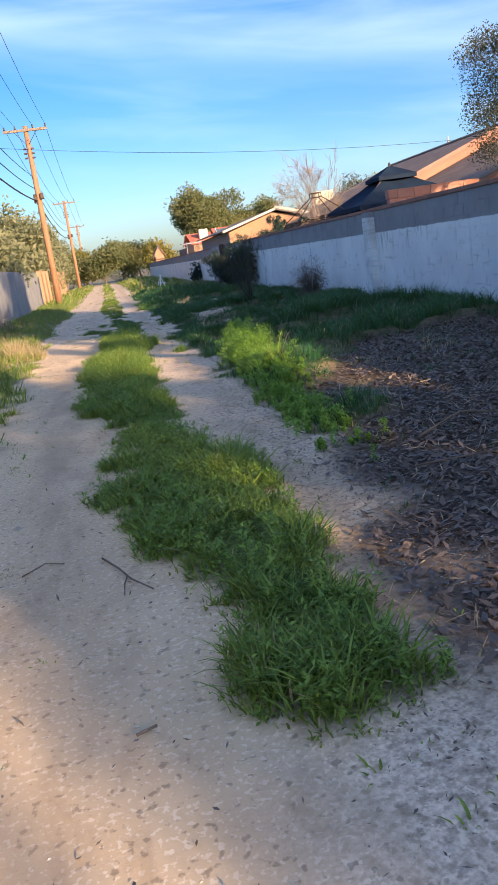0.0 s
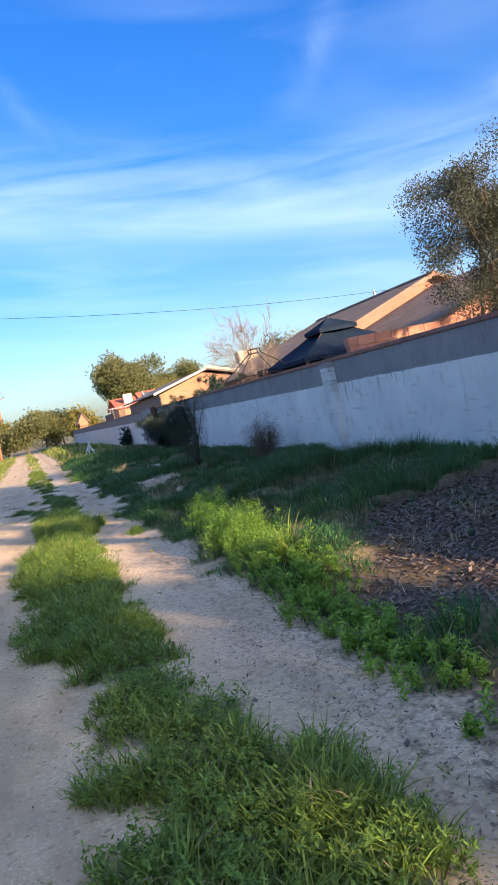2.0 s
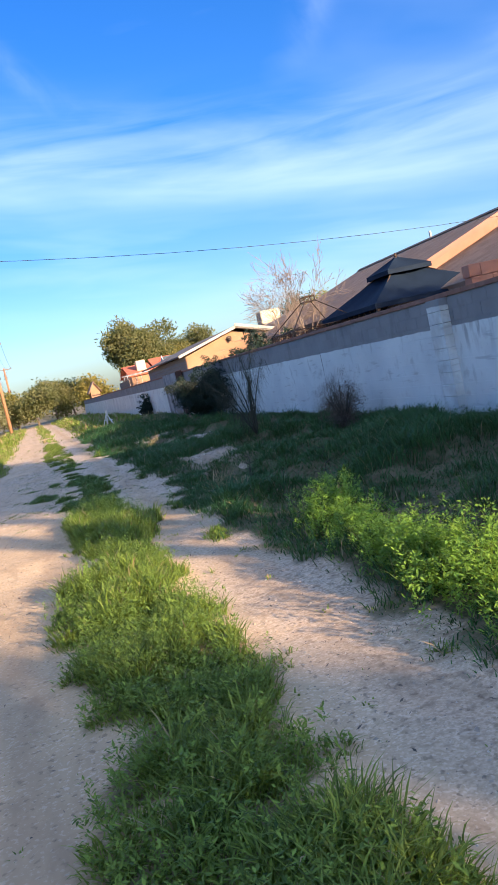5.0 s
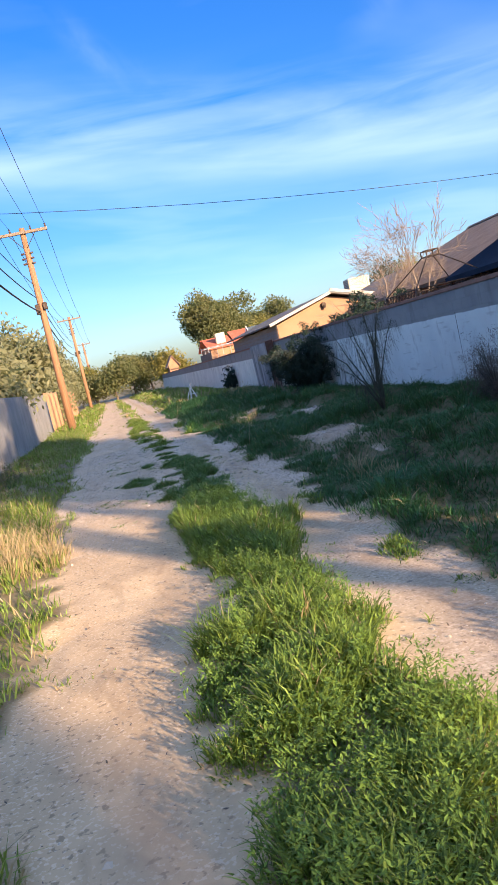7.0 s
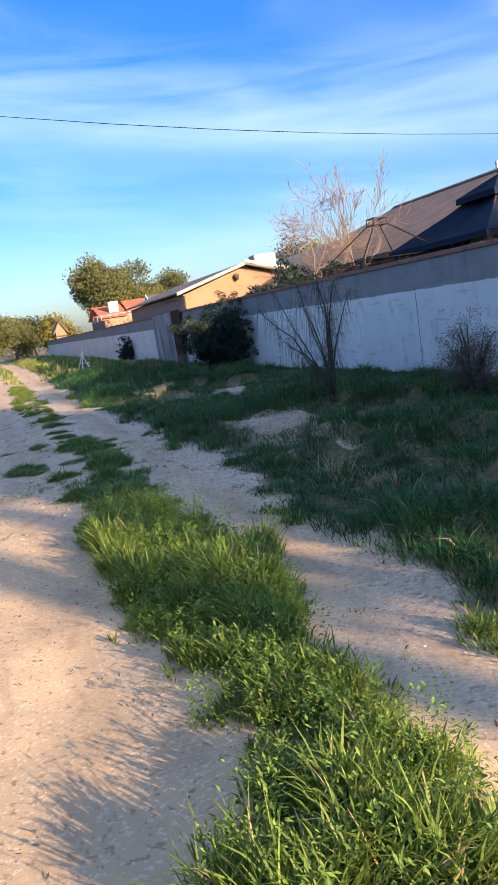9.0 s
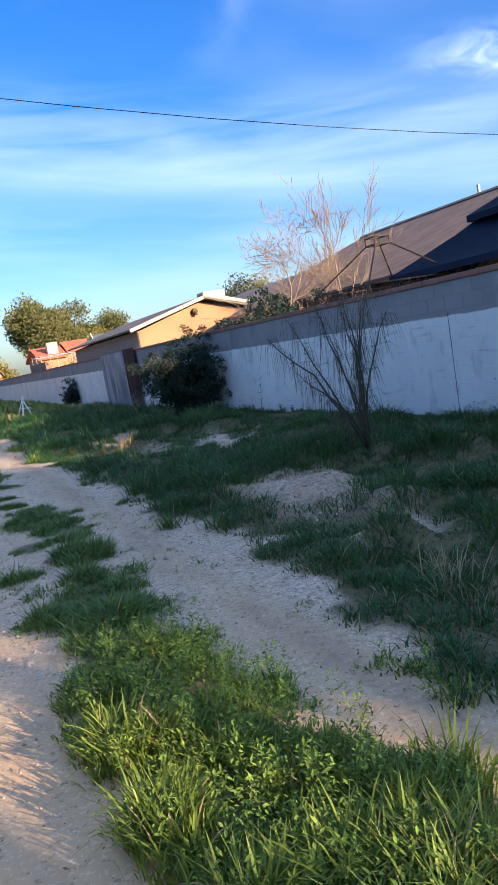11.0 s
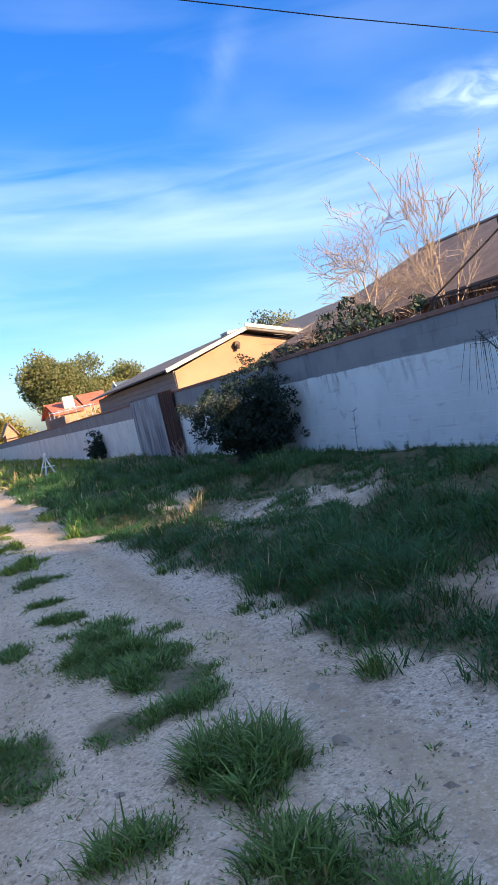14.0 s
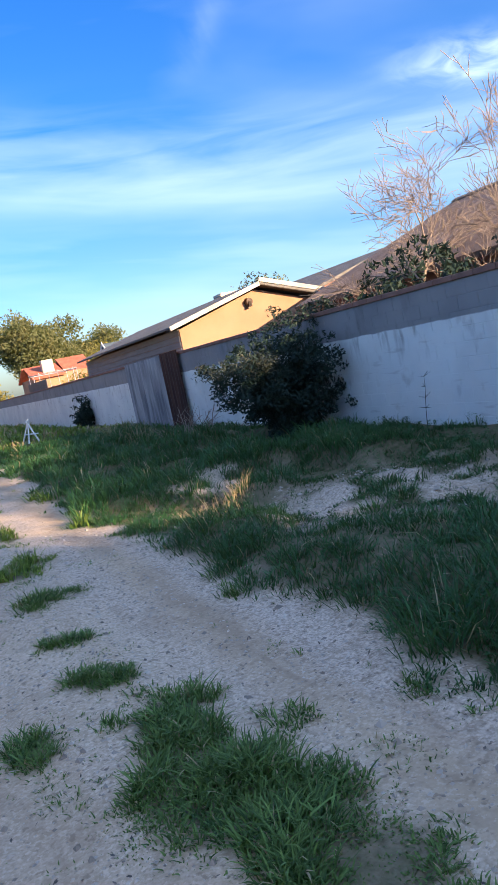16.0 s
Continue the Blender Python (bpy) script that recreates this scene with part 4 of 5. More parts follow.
def main_house():
    h = thing("house", "long house with a brown shingle roof and salmon stucco gable", "house", (15.2, 33, 0))
    z = lambda x: 4.8 - 0.37 * (15.2 - x)
    y0, y1, xr, xe = 27.0, 38.5, 15.2, 9.3
    part("wall", Build().prism([(9.9, 0), (20.0, 0), (20.0, 2.86), (xr, 4.64), (9.9, 2.66)], y0 + 0.45, y1 - 0.3), M["pink_stucco"], h)
    part("roof", Build().slab([(xe, y0, z(xe)), (xr, y0, z(xr)), (xr, y1, z(xr)), (xe, y1, z(xe))], 0.12), M["shingle"], h)
    part("roof", Build().slab([(xr, y0, z(xr)), (20.5, y0, 2.84), (20.5, y1, 2.84), (xr, y1, z(xr))], 0.12), M["shingle"], h)
    b = Build().slab([(xe, y0 - 0.04, z(xe) + 0.02), (xr, y0 - 0.04, z(xr) + 0.02), (xr, y0, z(xr) + 0.02), (xe, y0, z(xe) + 0.02)], 0.16)
    part("fascia", b, M["pink_stucco"], h, "salmon painted rake board")
    part("vent_pipe", Build().tube([(15.5, 32.5, 4.5), (15.5, 32.5, 5.15)], [0.05, 0.05], 8), M["zinc"], h)
    part("ridge_cap", Build().prism([(xr - 0.16, z(xr) - 0.03), (xr, z(xr) + 0.06), (xr + 0.16, z(xr) - 0.03)], y0, y1), M["shingle"], h)
    # lower wing in front of the gable
    zz = lambda x: z(x) - 0.45
    part("roof", Build().slab([(10.2, 20, zz(10.2)), (xr, 20, zz(xr)), (xr, y0 + 0.4, zz(xr)), (10.2, y0 + 0.4, zz(10.2))], 0.12), M["shingle"], h)
    part("wall", Build().prism([(10.8, 0), (15.1, 0), (15.1, 4.15), (10.8, 2.55)], 20.4, y0 + 0.4), M["pink_stucco"], h)
    return h


main_house()


def block_fence():
    f = thing("block_fence", "sunlit orange block cross wall between two yards", "fence", (8.5, 17, 0))
    for row in range(12):
        for k in range(6):
            x = 6.56 + k * 0.4 - (0.2 if row % 2 else 0)
            part("brick", Build().chamfer((max(x, 6.54), 16.9, row * 0.203), (min(x + 0.394, 8.9), 17.1, row * 0.203 + 0.198), 0.006), M["lit_brick"], f)
    return f


block_fence()

# ---- gazebos ----


def gazebo():
    g = thing("gazebo", "navy canvas garden gazebo with a two-tier peaked roof", "gazebo", (9.92, 25.3, 0))
    cx, cy, a, ez = 9.92, 25.3, 1.78, 2.45
    def tier(h0, z0, h1, z1, sagz):
        b = Build()
        ring0, ring1 = [], []
        for sx, sy in ((-1, -1), (1, -1), (1, 1), (-1, 1)):
            ring0.append((cx + sx * h0, cy + sy * h0, z0))
            ring1.append((cx + sx * h1, cy + sy * h1, z1))
        for k in range(4):
            p, q, r, s = Vector(ring0[k]), Vector(ring0[(k + 1) % 4]), Vector(ring1[(k + 1) % 4]), Vector(ring1[k])
            rows = []
            for i in range(5):
                u = i / 4
                l, m = p.lerp(s, u), q.lerp(r, u)
                rows.append([l.lerp(m, j / 6) - Vector((0, 0, sagz * math.sin(math.pi * j / 6) * math.sin(math.pi * (0.15 + 0.7 * u)))) for j in range(7)])
            b.add([v for row in rows for v in row], [(i * 7 + j, i * 7 + j + 1, i * 7 + j + 8, i * 7 + j + 7) for i in range(4) for j in range(6)])
            b.add([p, q, q - Vector((0, 0, 0.12)), p - Vector((0, 0, 0.12))], [(0, 1, 2, 3)])
        return b
    part("canopy", tier(a, ez, 0.40, 3.26, 0.17), M["canvas"], g, "navy canvas canopy", True)
    part("top_canopy", tier(0.66, 3.31, 0.03, 3.66, 0.05), M["canvas"], g, "small raised vent canopy", True)
    part("finial", Build().tube([(cx, cy, 3.58), (cx, cy, 3.66), (cx, cy, 3.70), (cx, cy, 3.78)], [0.05, 0.03, 0.05, 0.01], 8), M["black_metal"], g)
    for sx, sy in ((-1, -1), (1, -1), (1, 1), (-1, 1)):
        x, y = cx + sx * (a - 0.12), cy + sy * (a - 0.12)
        part("post", Build().chamfer((x - 0.05, y - 0.05, 0), (x + 0.05, y + 0.05, ez), 0.008), M["black_metal"], g)
        part("rib", Build().tube([(x, y, ez - 0.05), (cx + sx * 0.5, cy + sy * 0.5, 3.22)], [0.02, 0.02], 6), M["black_metal"], g)
        b = Build()
        rail = part("valance_rail", Build().tube([(x, y, ez - 0.28), (cx - sy * (a - 0.12), cy + sx * (a - 0.12), ez - 0.28)], [0.015, 0.015], 6), M["black_metal"], g)
        q, r = Vector((x, y, 0)), Vector((cx - sy * (a - 0.12), cy + sx * (a - 0.12), 0))
        for k in range(10):
            m = q.lerp(r, (k + 0.5) / 10)
            w = (r - q).normalized() * 0.12
            b.tube([m - w + Vector((0, 0, ez - 0.27)), m + Vector((0, 0, ez - 0.10)), m + w + Vector((0, 0, ez - 0.27))], [0.01] * 3, 4)
        part("scrollwork", b, M["black_metal"], rail, "wrought metal scroll frieze")
    return g


gazebo()


def bare_frame():
    g = thing("bare_gazebo", "bare rusted metal gazebo frame without its canopy", "gazebo", (7.62, 26.55, 0))
    cx, cy, h, t, ez, tz = 7.62, 26.55, 0.95, 0.16, 2.3, 3.05
    four = ((-1, -1), (1, -1), (1, 1), (-1, 1))
    for k, (sx, sy) in enumerate(four):
        nx, ny = four[(k + 1) % 4]
        lo, hi = (cx + sx * h, cy + sy * h, ez), (cx + sx * t, cy + sy * t, tz)
        part("post", Build().chamfer((lo[0] - 0.03, lo[1] - 0.03, 0), (lo[0] + 0.03, lo[1] + 0.03, ez), 0.006), M["black_metal"], g)
        part("hip_rod", Build().tube([lo, hi], [0.015, 0.015], 6), M["black_metal"], g)
        part("eave_rod", Build().tube([lo, (cx + nx * h, cy + ny * h, ez)], [0.014, 0.014], 6), M["black_metal"], g)
        part("lower_rod", Build().tube([(lo[0], lo[1], ez - 0.25), (cx + nx * h, cy + ny * h, ez - 0.25)], [0.015, 0.015], 6), M["black_metal"], g)
        part("top_rod", Build().tube([hi, (cx + nx * t, cy + ny * t, tz)], [0.015, 0.015], 6), M["black_metal"], g)
        part("top_post", Build().tube([hi, (hi[0], hi[1], tz + 0.14)], [0.015, 0.015], 6), M["black_metal"], g)
        part("vent_rod", Build().tube([(hi[0], hi[1], tz + 0.14), (cx + nx * t, cy + ny * t, tz + 0.14)], [0.015, 0.015], 6), M["black_metal"], g)
        b = Build()
        for j in range(10):
            p, q = Vector((lo[0], lo[1], ez)), Vector((cx + nx * h, cy + ny * h, ez))
            m = p.lerp(q, (j + 0.5) / 10)
            w = (q - p).normalized() * 0.12
            b.tube([m - w - Vector((0, 0, 0.25)), m, m + w - Vector((0, 0, 0.25))], [0.009] * 3, 4)
        part("scrollwork", b, M["black_metal"], g)
    return g


bare_frame()

# ---- gate panels in the wall ----


def corrugated(name, x, y0, y1, z0, z1, material, label, waves, depth, category):
    n = waves * 6
    b = Build()
    vs, fs = [], []
    for k in range(n + 1):
        y, o = y0 + (y1 - y0) * k / n, depth * math.sin(2 * math.pi * waves * k / n)
        vs += [(x + o, y, z0), (x + o, y, z1), (x + o + 0.006, y, z1), (x + o + 0.006, y, z0)]
    for k in range(n):
        a = k * 4
        fs += [(a + i, a + (i + 1) % 4, a + 4 + (i + 1) % 4, a + 4 + i) for i in range(4)]
    b.add(vs, fs)
    return solid(name, b, material, label, category)


corrugated("metal_sheet", WX - 0.06, 41.0, 44.8, 0.05, 2.12, M["zinc"], "weathered grey corrugated sheet leaning on the block wall", 14, 0.02, "metal sheet")
corrugated("metal_sheet", WX - 0.10, 39.6, 41.0, 0.1, 2.16, M["rust"], "rust brown corrugated sheet leaning on the block wall", 6, 0.03, "metal sheet")

# ---- trees and shrubs ----


def limbs(rng, at, tall, spread, r, depth=3, split=4, up=0.75, curve=0.15, start=0.35):
    """Branch paths (points, radii) and their tips, growing from at."""
    paths, tips = [], []

    def grow(p, d, length, rad, level):
        pts, rr = [p.copy()], [rad]
        n = 4
        for k in range(n):
            d = (d + Vector(rng.normal(0, curve, 3)) + Vector((0, 0, 0.04 * (level > 0)))).normalized()
            p = p + d * length / n
            pts.append(p.copy()), rr.append(rad * (1 - 0.55 * (k + 1) / n))
        paths.append((pts, rr, level))
        if level >= depth:
            tips.append(pts[-1]), tips.append(pts[-2])
            return
        for k in range(split if level else split + 1):
            a, i = rng.uniform(0, 2 * math.pi), rng.integers(2 if level == 0 else 1, n + 1)
            side = d.orthogonal().normalized()
            side.rotate(Matrix.Rotation(a, 3, d))
            grow(pts[i].copy(), (d * up + side * spread).normalized(), length * rng.uniform(0.55, 0.8), rr[i] * 0.7, level + 1)
    grow(Vector(at), Vector((0, 0, 1)), tall * start, r, 0)
    return paths, tips


def leaf_cloud(rng, centres, per, radius, size, squash=0.8, long=1.8):
    """Small two-triangle leaves round each centre."""
    c = np.repeat(np.array(centres, float), per, 0)
    n = len(c)
    o = rng.normal(0, 1, (n, 3))
    o /= np.linalg.norm(o, axis=1)[:, None]
    c = c + o * (radius * rng.random(n) ** 0.5)[:, None] * [1, 1, squash]
    a = rng.normal(0, 1, (n, 3))
    a /= np.linalg.norm(a, axis=1)[:, None]
    b = np.cross(a, rng.normal(0, 1, (n, 3)))
    b /= np.linalg.norm(b, axis=1)[:, None]
    s = rng.uniform(0.6, 1.4, n)[:, None] * size
    V = np.stack([c - a * s * long / 2, c + b * s * 0.4, c + a * s * long / 2, c - b * s * 0.4], 1).reshape(-1, 3)
    return V, np.arange(n * 4).reshape(-1, 4)


def tree(name, at, tall, seed, label, category, leaf, per, clump, size, wide=3.0, spread=0.8, r=0.14, depth=3, split=4, start=0.35, wood="bark", up=0.75, curve=0.15, low=0.0):
    """A tree brought to its height and half-width; no tip hangs below low."""
    rng = np.random.default_rng(seed)
    paths, tips = limbs(rng, at, tall, spread, r, depth, split, up, curve, start)
    base = Vector(at)
    kz = (tall - clump * 0.6) / (max(t.z for t in tips) - at[2])
    far = sorted(math.hypot(t.x - at[0], t.y - at[1]) for t in tips)
    kr = max(wide - clump * 0.6, 0.2) / far[int(len(far) * 0.96)]

    def fit(p):
        q = p - base
        return base + Vector((q.x * kr, q.y * kr, q.z * kz))
    t = thing(name, label, category, at)
    twigs = Build()
    for pts, rr, level in paths:
        b = Build() if level < 2 else twigs
        b.tube([fit(p) for p in pts], [max(q, 0.005) for q in rr], 8 if level == 0 else 5 if level == 1 else 3, False)
        if level < 2:
            part("limb" if level else "trunk", b, M[wood], t, smooth=True)
    tagged(part("twig", twigs, M[wood], t, smooth=True), kind="stuff")
    if per:
        V, F = leaf_cloud(rng, [q for q in (fit(p) for p in tips) if q.z > low], per, clump, size)
        ob = new("crown", soup("crown", V, F, M[leaf]))
        ob.parent, ob.matrix_parent_inverse = t, t.matrix_world.inverted()
    return t


tree("tree", (10.15, 18.3, 0), 6.55, 3, "grey-green small-leaved tree behind the block wall", "tree", "greyleaf", 180, 0.40, 0.031, 3.3, 0.85, 0.13, 4, 4, 0.38)
# unseen trees added behind the wall to shade the road; leaf count sets the dapple
for k, (x, y, tall, wide, per) in enumerate(((9.65, 3.0, 13.5, 2.45, 36), (10.2, 6.6, 13.5, 2.4, 27), (10.0, 10.4, 12.5, 2.3, 30), (10.0, -17.3, 11.5, 2.1, 10), (11.25, -15.2, 11.5, 1.25, 8), (9.8, 4.9, 7.5, 2.6, 60), (10.0, -9.7, 6.6, 1.0, 6), (9.8, -3.5, 4.4, 1.5, 40))):
    tree("tree", (x, y, 0), tall, (5, 6, 7, 9, 12, 15, 17, 19)[k], "unseen grey-green tree added to shade the alley", "tree", "greyleaf", per, 0.6, 0.125, wide, 0.85, 0.15, 4, 4, (0.38, 0.18)[k > 4], low=4.2 if k == 2 else 0.0)
tree("bare_tree", (8.7, 31.6, 0), 5.3, 11, "leafless tree with pale spreading twigs", "tree", "olive", 0, 0.1, 0.05, 2.9, 0.7, 0.08, 5, 4, 0.26, "pale_twig", 0.8, 0.13)
tree("bare_tree", (8.7, 29.5, 0), 5.2, 14, "leafless tree with pale upright twigs", "tree", "olive", 0, 0.1, 0.05, 1.4, 0.5, 0.06, 5, 3, 0.30, "pale_twig", 0.95, 0.10)

# two more unseen trunks, added for the dark bars across the ruts
for x, y, seed in ((10.0, -4.5, 31), (10.0, -3.0, 32)):
    tree("tree", (x, y, 0), 12.5, seed, "unseen slender tree added to throw a trunk shadow across the alley", "tree", "greyleaf", 40, 0.5, 0.09, 1.3, 0.7, 0.2, 3, 3, 0.62, low=8.0)

# far trees
tree("tree", (15.0, 112, 0), 12.6, 21, "broad round olive green tree in the distance", "tree", "olive", 150, 1.7, 0.215, 6.6, 0.8, 0.5, 3, 6, 0.30)
tree("tree", (28, 128, 0), 10.6, 22, "olive green tree in the distance", "tree", "olive", 90, 1.6, 0.22, 6.0, 0.95, 0.4, 3, 5, 0.2)
for k in range(14):
    x, y = -28 + k * 2.8, 118 + 7 * math.sin(k * 2.3)
    tree("tree", (x, y, 0), 5.4 + 2.0 * ((k * 37 % 10) / 10), 40 + k, "yellowish olive tree closing the end of the alley", "tree", "yellowleaf" if k % 4 == 1 else "olive", 36, 1.5, 0.23, 3.4, 1.2, 0.16, 3, 4, 0.07)
for k in range(13):
    x, y = -6.4 - (k % 3) * 1.9, 41 + k * 5.6
    tree("tree", (x, y, 0), 5.9 + 2.2 * ((k * 53 % 10) / 10), 60 + k, "olive green tree behind the low grey wall", "tree", "hazed" if k % 3 < 2 else "yellowleaf", 32, 1.3, 0.175, 3.9, 1.1, 0.14, 3, 5, 0.10)
for k, (x, y, tall) in enumerate(((23, 68, 7.0), (28, 74, 7.6), (21, 84, 6.0), (14, 78, 5.4))):
    tree("tree", (x, y, 0), tall, 80 + k, "thinly leaved brownish tree behind the roofs", "tree", "yellowleaf" if k % 2 else "greyleaf", 46, 1.1, 0.12, 3.4, 0.9, 0.2, 3, 4, 0.3)


def whip_shrub(at, seed):
    rng = np.random.default_rng(seed)
    t = thing("whip_shrub", "nearly bare shrub of long dark whips with drooping twigs", "shrub", at)
    fine = Build()
    # sideways reach, depth and height of each whip
    for ux, uy, uz in ((-0.9, 0.5, 1.5), (-0.7, 0.2, 1.05), (-0.62, 0.45, 1.75), (-0.42, -0.1, 1.5), (-0.25, 0.4, 1.9), (-0.02, 0.1, 1.95), (0.14, 0.45, 1.9), (0.28, -0.05, 1.95), (0.42, 0.25, 1.95), (0.46, -0.1, 1.6)):
        tip, pts = Vector((ux, uy, uz)), []
        side = Vector(rng.normal(0, 0.07, 3))
        for i in range(8):
            k = i / 7
            bow = Vector((ux * (k ** 1.25 - k), uy * (k ** 1.25 - k), 0))
            pts.append(Vector(at) + tip * k + bow + side * math.sin(math.pi * k) + Vector(rng.normal(0, 0.014, 3)) * (i > 0))
        part("stem", Build().tube(pts, [0.018 * (1 - i / 8.5) for i in range(8)], 6), M["dark_stem"], t, smooth=True)
        for j in range(90):
            u = rng.uniform(1.8, 6.9)
            q = pts[int(u)].lerp(pts[min(int(u) + 1, 7)], u % 1)
            e = Vector((rng.normal(0, 0.09), rng.normal(0, 0.09), 0))
            fine.tube([q, q + e * 0.6 + Vector((0, 0, 0.015)), q + e - Vector((0, 0, rng.uniform(0.06, 0.42)))], [0.0028, 0.0022, 0.0012], 3, False)
    part("twig", fine, M["dark_stem"], t, "drooping thin twigs")
    return t


whip_shrub((4.06, 22.15, float(height(4.06, 22.15)) - 0.02), 4)


def bush(at, tall, wide, seed, label, leaf, per, size, stems=14, sprays=0):
    rng = np.random.default_rng(seed)
    t = thing("bush", label, "bush", at)
    b, tips = Build(), []
    for k in range(stems):
        a, tilt = rng.uniform(0, 2 * math.pi), rng.uniform(0.1, 0.75)
        d = Vector((math.cos(a) * tilt * wide, math.sin(a) * tilt * wide, 1)).normalized()
        p, pts = Vector(at), []
        length = tall * rng.uniform(0.55, 1.25)
        for i in range(6):
            pts.append(p.copy())
            d = (d + Vector(rng.normal(0, 0.09, 3))).normalized()
            p = p + d * length / 5
        b.tube(pts, [0.016 * (1 - i / 7) for i in range(6)], 4, False)
        for i in range(1, 6):
            tips += [pts[i] + Vector(rng.normal(0, 0.14, 3)) for _ in range(4)]
    part("stem", b, M["dark_stem"], t)
    V, F = leaf_cloud(rng, tips, per, 0.15, size, long=2.3)
    V[:, 2] = np.maximum(V[:, 2], 0.03)
    ob = new("crown", soup("crown", V, F, M[leaf]))
    ob.parent, ob.matrix_parent_inverse = t, t.matrix_world.inverted()
    if sprays:
        arcs, ends = Build(), []
        for k in range(sprays):
            a, reach = rng.uniform(1.2, 4.0), rng.uniform(0.8, 1.35) * wide * 0.75
            pts = [Vector(at) + Vector((math.cos(a) * reach * u, math.sin(a) * reach * u, tall * rng.uniform(0.96, 1.04) * (1.55 * u - 0.75 * u * u))) for u in (0, 0.25, 0.5, 0.75, 1.0)]
            arcs.tube(pts, [0.008, 0.007, 0.006, 0.004, 0.002], 4, False)
            ends += [p + Vector(rng.normal(0, 0.05, 3)) for p in pts[2:] for _ in range(3)]
        part("spray_stem", arcs, M["dark_stem"], t)
        V, F = leaf_cloud(rng, ends, 26, 0.16, 0.024, long=2.6)
        ob = new("spray", soup("spray", V, F, M["greyleaf"]))
        ob.parent, ob.matrix_parent_inverse = t, t.matrix_world.inverted()
        tagged(ob, "long grey-green leaves on arching sprays")
    return t


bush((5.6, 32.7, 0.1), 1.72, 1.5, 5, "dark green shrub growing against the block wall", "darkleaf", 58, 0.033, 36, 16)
bush((5.9, 51, 0.1), 0.9, 0.7, 6, "small dark shrub at the foot of the wall", "darkleaf", 26, 0.05, 8)
bush((5.5, 20.6, 0.1), 0.75, 1.1, 7, "dried reddish brown weed bush on the bank", "litter", 30, 0.012, 26)
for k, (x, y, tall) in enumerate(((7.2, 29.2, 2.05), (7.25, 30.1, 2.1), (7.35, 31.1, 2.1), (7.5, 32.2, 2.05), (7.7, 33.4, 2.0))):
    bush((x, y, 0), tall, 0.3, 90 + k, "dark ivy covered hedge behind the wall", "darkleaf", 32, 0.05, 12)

# ---- beyond the wall: sheds, roofs, yard things ----


def shed(name, x0, x1, y0, y1, eave, ridge, wall_m, roof_m, label, chimney=None):
    h = thing(name, label, "house", ((x0 + x1) / 2, (y0 + y1) / 2, 0))
    xm = (x0 + x1) / 2
    part("wall", Build().prism([(x0, 0), (x1, 0), (x1, eave), (xm, ridge - 0.06), (x0, eave)], y0, y1), M[wall_m], h)
    for xe in (x0 - 0.3, x1 + 0.3):
        k = (ridge - eave) / (xm - x0)
        ze = eave - 0.3 * k + 0.06
        q = [(xe, y0 - 0.25, ze), (xm, y0 - 0.25, ridge + 0.06), (xm, y1 + 0.25, ridge + 0.06), (xe, y1 + 0.25, ze)]
        part("roof", Build().slab(q if xe < xm else [q[1], q[0], q[3], q[2]], 0.10), M[roof_m], h)
    if chimney:
        cx, cy, cz = chimney
        part("chimney", Build().chamfer((cx - 0.45, cy - 0.4, eave), (cx + 0.45, cy + 0.4, cz), 0.04).chamfer((cx - 0.52, cy - 0.47, cz - 0.12), (cx + 0.52, cy + 0.47, cz), 0.03), M["beige"], h)
    return h




def garden_shed():
    """Its gable end looks on the alley, the ridge runs away from it."""
    h = thing("shed", "white garden shed with a blue-grey gable roof", "shed", (9.6, 54, 0))
    x0, x1, y0, ym, y1, eave, ridge = 8.25, 11.0, 52.7, 54.0, 55.3, 2.5, 3.38
    k, outline = 5, ((y0, 0), (y1, 0), (y1, eave), (ym, ridge), (y0, eave))
    b = Build().add([(x, y, z) for x in (x0, x1) for y, z in outline], [(4, 3, 2, 1, 0), (5, 6, 7, 8, 9)] + [(i, (i + 1) % k, (i + 1) % k + k, i + k) for i in range(k)])
    part("wall", b, M["white_paint"], h)
    part("roof", Build().slab([(x0 - 0.15, y0 - 0.2, eave - 0.08), (x1 + 0.15, y0 - 0.2, eave - 0.08), (x1 + 0.15, ym, ridge + 0.07), (x0 - 0.15, ym, ridge + 0.07)], 0.06), M["slate_blue"], h)
    part("roof", Build().slab([(x0 - 0.15, ym, ridge + 0.07), (x1 + 0.15, ym, ridge + 0.07), (x1 + 0.15, y1 + 0.2, eave - 0.08), (x0 - 0.15, y1 + 0.2, eave - 0.08)], 0.06), M["slate_blue"], h)
    for ya in (y0 - 0.2, y1 + 0.2):
        part("bargeboard", Build().slab([(x0 - 0.19, ya, eave - 0.07), (x0 - 0.15, ya, eave - 0.07), (x0 - 0.15, ym, ridge + 0.08), (x0 - 0.19, ym, ridge + 0.08)], 0.1), M["white_paint"], h)
    return h


garden_shed()


